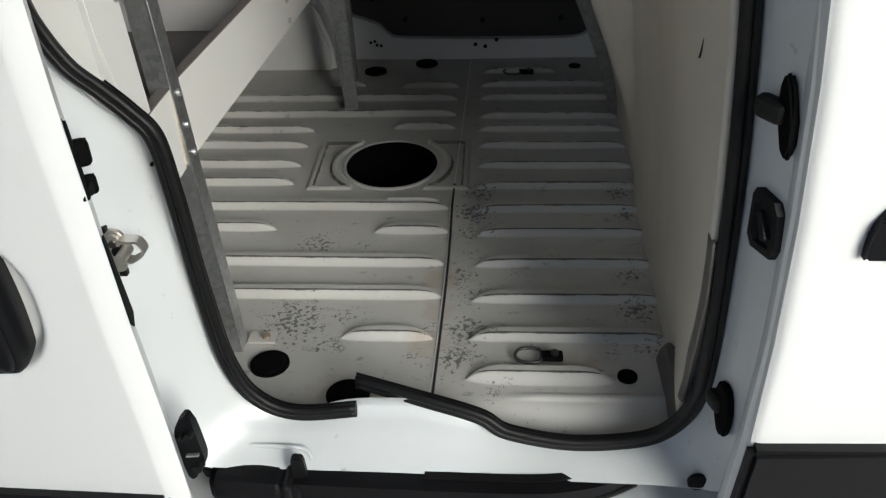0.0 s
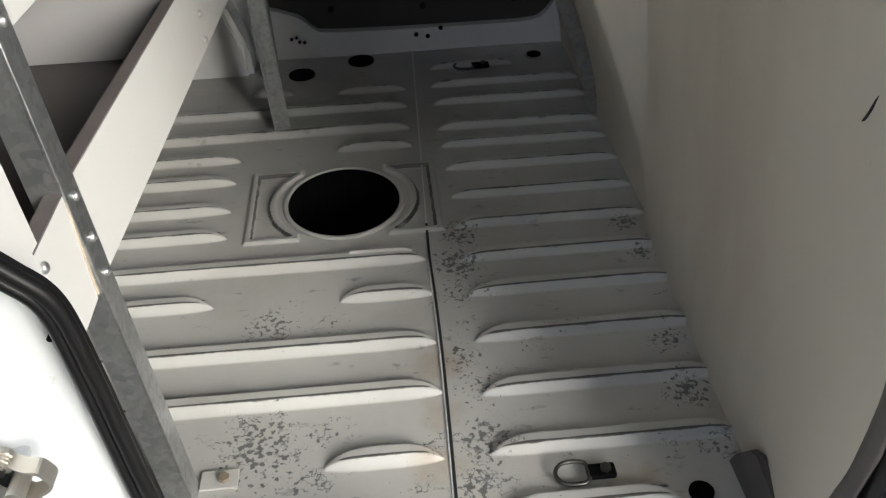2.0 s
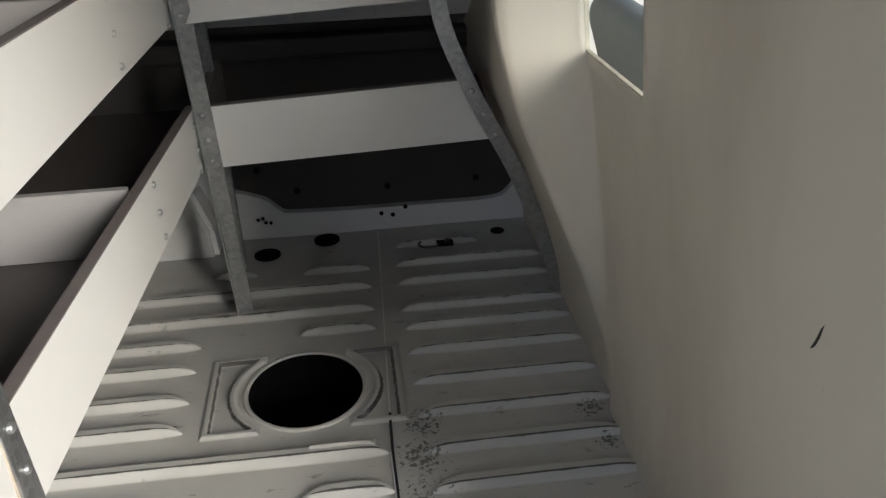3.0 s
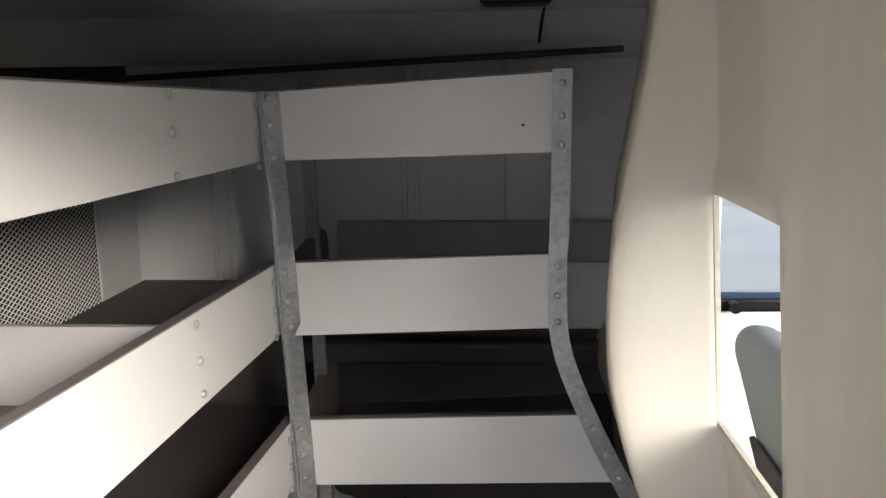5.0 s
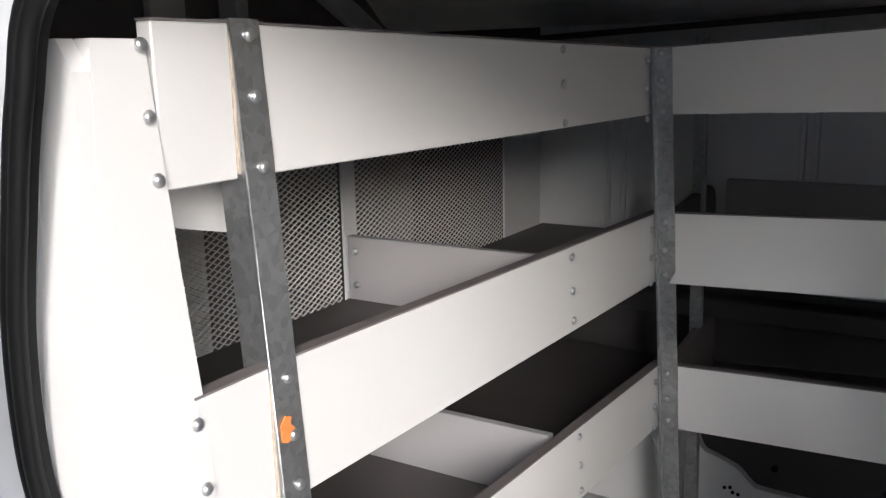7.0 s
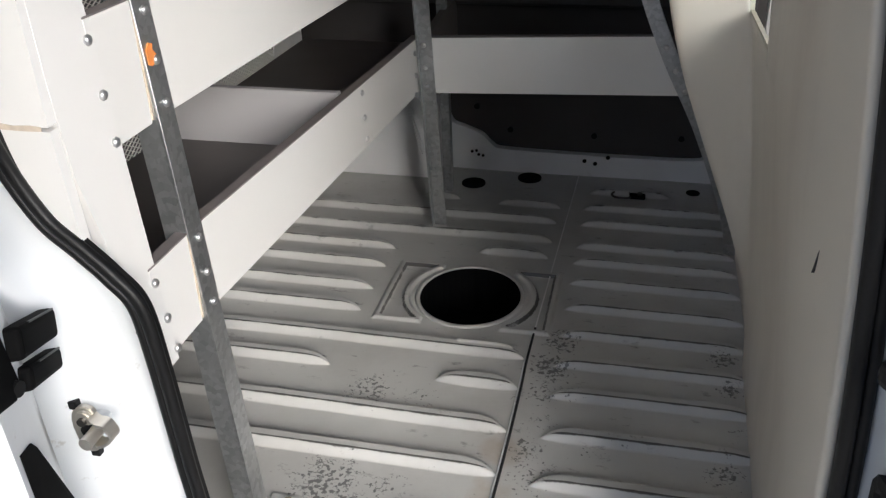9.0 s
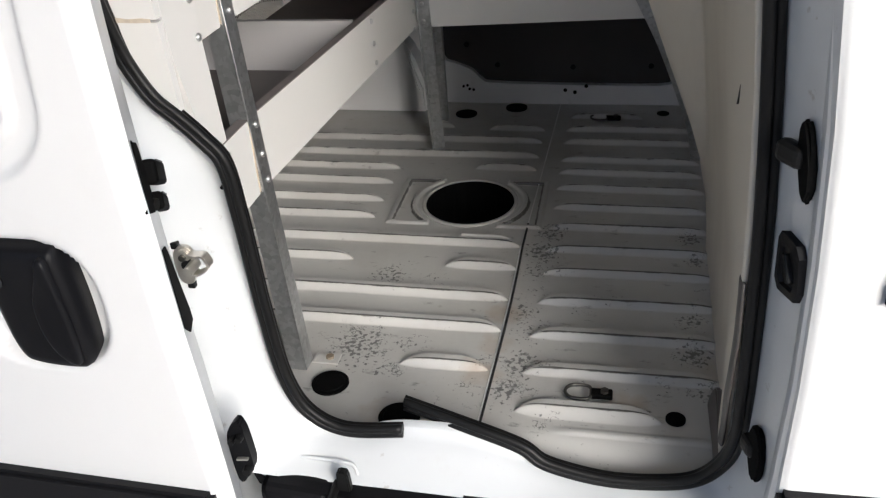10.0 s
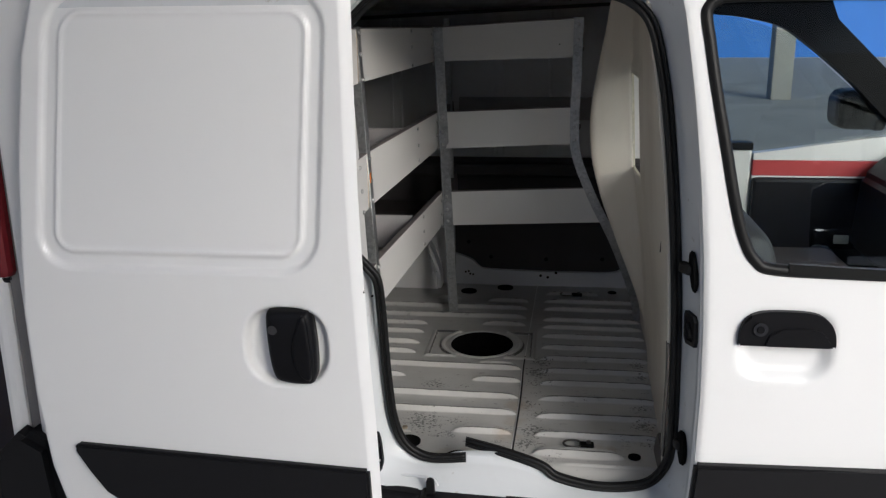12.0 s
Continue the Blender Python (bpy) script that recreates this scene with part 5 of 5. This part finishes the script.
def front_door():
    ob = thing("front_door", "white closed front passenger door", "van door", at=(0.8, 0.05, 0.45))
    us, vs = span(0, 1, 0.0075), span(0.42, 1.74, 0.009)
    def place(u, z):
        x = front_edge(z) + (1.45 - front_edge(z)) * u
        return (x, front_y(x, z) + 0.014 * (1 - min(1, u * 1.1 / 0.014)) ** 2, z)
    def keep(u, z):
        x = front_edge(z) + (1.45 - front_edge(z)) * u
        return not inside(x, z, WINDOW)
    me = sheet("skin", us, vs, place, keep)
    me.materials.append(WHITE)
    sk = new("skin", me)
    sk.parent, sk.matrix_parent_inverse = ob, Matrix.Translation(-ob.location)
    bm = bmesh.new()
    rows = []
    for z in span(0.42, 1.74, 0.04):
        x, y = front_edge(z), front_y(front_edge(z), z)
        rows.append([bm.verts.new(p) for p in ((x, y + 0.0139, z), (x - 0.002, y + 0.024, z), (x + 0.006, y + 0.045, z), (x + 0.03, y + 0.05, z))])
    for a, b in zip(rows, rows[1:]):
        for k in range(3):
            bm.faces.new((a[k], a[k + 1], b[k + 1], b[k]))
    part("folded_edge", bm, JAMB, ob, smooth=True)
    loop = smooth_path([(x, front_y(x, z) + 0.002, z) for x, z in WINDOW], 5, True)
    part("window_gasket", sweep(loop, [(-0.011, -0.004), (-0.004, -0.009), (0.006, -0.008), (0.011, -0.002), (0.011, 0.012), (-0.011, 0.012)], (0, 1, 0), True), RUBBER, ob, "black rubber window gasket", True)
    part("belt_strip", sweep([Vector((x, front_y(x, 1.135) - 0.003, z)) for x, z in ((0.46, 1.131), (0.60, 1.125), (0.90, 1.116), (1.18, 1.112))], [(-0.012, -0.006), (0.010, -0.006), (0.010, 0.006), (-0.012, 0.006)]), RUBBER, ob)
    zs = sorted({round(z, 3) for z in span(1.09, 1.71, 0.03)})
    me = sheet("pane", span(0.27, 1.22, 0.02), zs, lambda x, z: (x, 0.012 + side_lean(1.12) + 0.088 * (z - 1.12), z), lambda x, z: any(inside(x + i, z + k, WINDOW) for i in (-0.03, 0, 0.03) for k in (-0.03, 0, 0.03)))
    me.materials.append(GLASS)
    pn = new("pane", me)
    pn.parent, pn.matrix_parent_inverse = ob, Matrix.Translation(-ob.location)
    pn.modifiers.new("thick", "SOLIDIFY").thickness = 0.004
    pn.visible_shadow = False
    bm = prism([(0.311, 0.702), (0.68, 0.709), (1.44, 0.715), (1.44, 0.59), (0.303, 0.585)], "y", -0.016, 0.012, 0.007)
    part("rub_strip", bm, TRIM, ob, "textured black rub strip")
    top = smooth_path([(0.377, 0, 0.970), (0.378, 0, 1.001), (0.389, 0, 1.028), (0.417, 0, 1.042), (0.465, 0, 1.045), (0.515, 0, 1.042), (0.543, 0, 1.028), (0.558, 0, 1.003), (0.562, 0, 0.970)], 4)
    h = part("handle", prism([(p.x, p.z) for p in top], "y", -0.012, 0.016, 0.005), PLASTIC, ob, "black door handle with lock")
    top = smooth_path([(0.428, 0, 0.972), (0.432, 0, 0.990), (0.450, 0, 1.007), (0.49, 0, 1.012), (0.522, 0, 1.009), (0.544, 0, 0.996), (0.552, 0, 0.972)], 4)
    part("lever", prism([(p.x, p.z) for p in top], "y", -0.017, -0.008, 0.003), PLASTIC, h)
    part("lock_cylinder", disc((0.416, -0.014, 1.008), 0.014, 0.006, "y", 24), CARBLACK, h)
    part("lock_face", disc((0.416, -0.0175, 1.008), 0.009, 0.003, "y", 20, r2=0.007), PLASTIC, h)


front_door()

# ---------- cab, seen through the windows ----------
setting("cab_floor", box((0.34, 0.06, 0.42), (1.5, 1.7, 0.46)), PLASTIC, "dark cab floor")
setting("cab_roof", box((0.345, 0.06, 1.72), (1.3, 1.7, 1.745)), HEAD, "grey cab roof lining")
setting("cab_front", box((1.46, 0.02, 0.3), (1.5, 1.72, 1.15)), PLASTIC, "dark firewall of the cab")


def left_door():
    ob = thing("far_front_door", "white closed driver's door with a dark inner panel", "van door", at=(0.9, 1.69, 0.45))
    part("lower_panel", box((0.36, 1.66, 0.44), (0.74, 1.73, 1.10), 0.012), WHITE, ob)
    part("outer_panel", box((0.74, 1.672, 0.44), (1.46, 1.73, 1.05), 0.012), WHITE, ob)
    part("inner_trim", box((0.74, 1.635, 0.50), (1.44, 1.67, 1.00), 0.015), PLASTIC, ob, "black inner door trim")
    # strips added on the door for the bands that show in the window glass
    part("pale_view_band", box((0.74, 1.652, 0.994), (1.45, 1.70, 1.006), 0.003), WALL, ob)
    part("red_view_band", box((0.74, 1.650, 1.006), (1.45, 1.70, 1.064), 0.003), REDPAINT, ob, "red band added for what shows in the window glass")
    part("white_view_wedge", prism([(0.74, 1.064), (1.45, 1.064), (1.45, 1.19), (0.74, 1.088)], "y", 1.652, 1.70, 0.003), WHITE, ob)
    sp = part("switch_panel", box((0.97, 1.615, 0.735), (1.30, 1.636, 0.815), 0.01), CARBLACK, ob)
    for x in (1.045, 1.135):
        part("switch", box((x, 1.608, 0.758), (x + 0.055, 1.616, 0.792), 0.004), WALL, sp, "pale switch")
    part("belt_rail", box((0.36, 1.655, 1.10), (0.74, 1.725, 1.128), 0.006), RUBBER, ob)
    part("rear_frame", box((0.36, 1.665, 1.128), (0.43, 1.72, 1.72), 0.008), WHITE, ob)
    curve = smooth_path([(0.43, 0, 1.600), (0.608, 0, 1.588), (0.725, 0, 1.568), (0.816, 0, 1.538), (0.923, 0, 1.461), (1.030, 0, 1.374), (1.101, 0, 1.308), (1.26, 0, 1.15)], 4)
    rim = [(1.42, 1.16), (1.195, 1.374), (0.985, 1.570), (0.93, 1.72), (0.43, 1.72)]
    part("top_frame", prism([(p.x, p.z) for p in curve] + rim, "y", 1.64, 1.70, 0.004), PLASTIC, ob, "black inner door frame and pillar trim")
    part("pull_knob", disc((0.455, 1.64, 1.115), 0.012, 0.03, "y", 12), PLASTIC, ob)
    pn = part("pane", prism([(0.43, 1.06), (1.38, 1.08), (1.26, 1.17), (0.85, 1.52), (0.6, 1.60), (0.43, 1.61)], "y", 1.702, 1.706), GLASS, ob)
    pn.visible_shadow = False


left_door()


def door_mirror():
    ob = thing("door_mirror", "black door mirror outside the far window", "mirror", at=(1.05, 1.85, 1.25))
    part("housing", box((1.06, 1.76, 1.16), (1.24, 1.95, 1.31), 0.045, seg=3), PLASTIC, ob)
    part("stem", beam((1.20, 1.715, 1.19), (1.16, 1.80, 1.21), 0.05, 0.05, (0, 0, 1), 0.008), PLASTIC, ob)


door_mirror()


def cab_seat(y, label, cloth):
    ob = thing("seat", label, "seat", "cab seats", at=(0.62, y, 0.46))
    part("cushion", box((0.50, y - 0.24, 0.62), (1.0, y + 0.24, 0.80), 0.06, seg=3), DARKPANEL, ob, "dark seat cushion")
    # backrest with a rounded top, leaning back
    prof = smooth_path([(0.525, 0, 0.72), (0.46, 0, 0.88), (0.412, 0, 1.04), (0.397, 0, 1.095), (0.404, 0, 1.128), (0.432, 0, 1.142), (0.476, 0, 1.13), (0.498, 0, 1.085), (0.545, 0, 0.93), (0.62, 0, 0.76)], 4, True)
    bm = bmesh.new()
    rows = []
    c = Vector((0.485, 0, 0.95))
    for dy, f in ((-0.23, 0.80), (-0.222, 0.90), (-0.205, 0.965), (-0.17, 1.0), (0.17, 1.0), (0.205, 0.965), (0.222, 0.90), (0.23, 0.80)):
        rows.append([bm.verts.new((c.x + (p.x - c.x) * f, y + dy, c.z + (p.z - c.z) * (0.5 + 0.5 * f))) for p in prof])
    n = len(prof)
    for p, q in zip(rows, rows[1:]):
        for i in range(n):
            bm.faces.new((p[i], p[(i + 1) % n], q[(i + 1) % n], q[i]))
    bm.faces.new(rows[0][::-1]), bm.faces.new(rows[-1])
    part("backrest", bm, cloth, ob, smooth=True)
    part("lower_back", beam((0.478, y, 0.78), (0.436, y, 0.93), 0.40, 0.012, (1, 0, 0), 0.004), DARKPANEL, ob, "dark lower half of the backrest")
    part("pedestal", box((0.52, y - 0.2, 0.46), (0.95, y + 0.2, 0.62), 0.02), PLASTIC, ob)


# near-black seat colour keeps the cab dark behind the passenger window
cab_seat(0.46, "passenger seat in the cab, coloured dark for the cab's shade", DARKPANEL)
cab_seat(1.21, "grey cloth driver's seat in the cab", SEAT)


def dashboard():
    ob = thing("dashboard", "black plastic dashboard of the cab", "dashboard", at=(1.3, 0.85, 0.7))
    part("body", prism([(1.10, 0.75), (1.12, 1.02), (1.2, 1.10), (1.46, 1.14), (1.46, 0.7)], "y", 0.06, 1.63, 0.02), PLASTIC, ob)


dashboard()
setting("windscreen_frame", beam((0.98, 0.06, 1.70), (1.48, 0.06, 1.14), 0.06, 0.07, (0, 1, 0), 0.01), WHITE, "white front pillar")
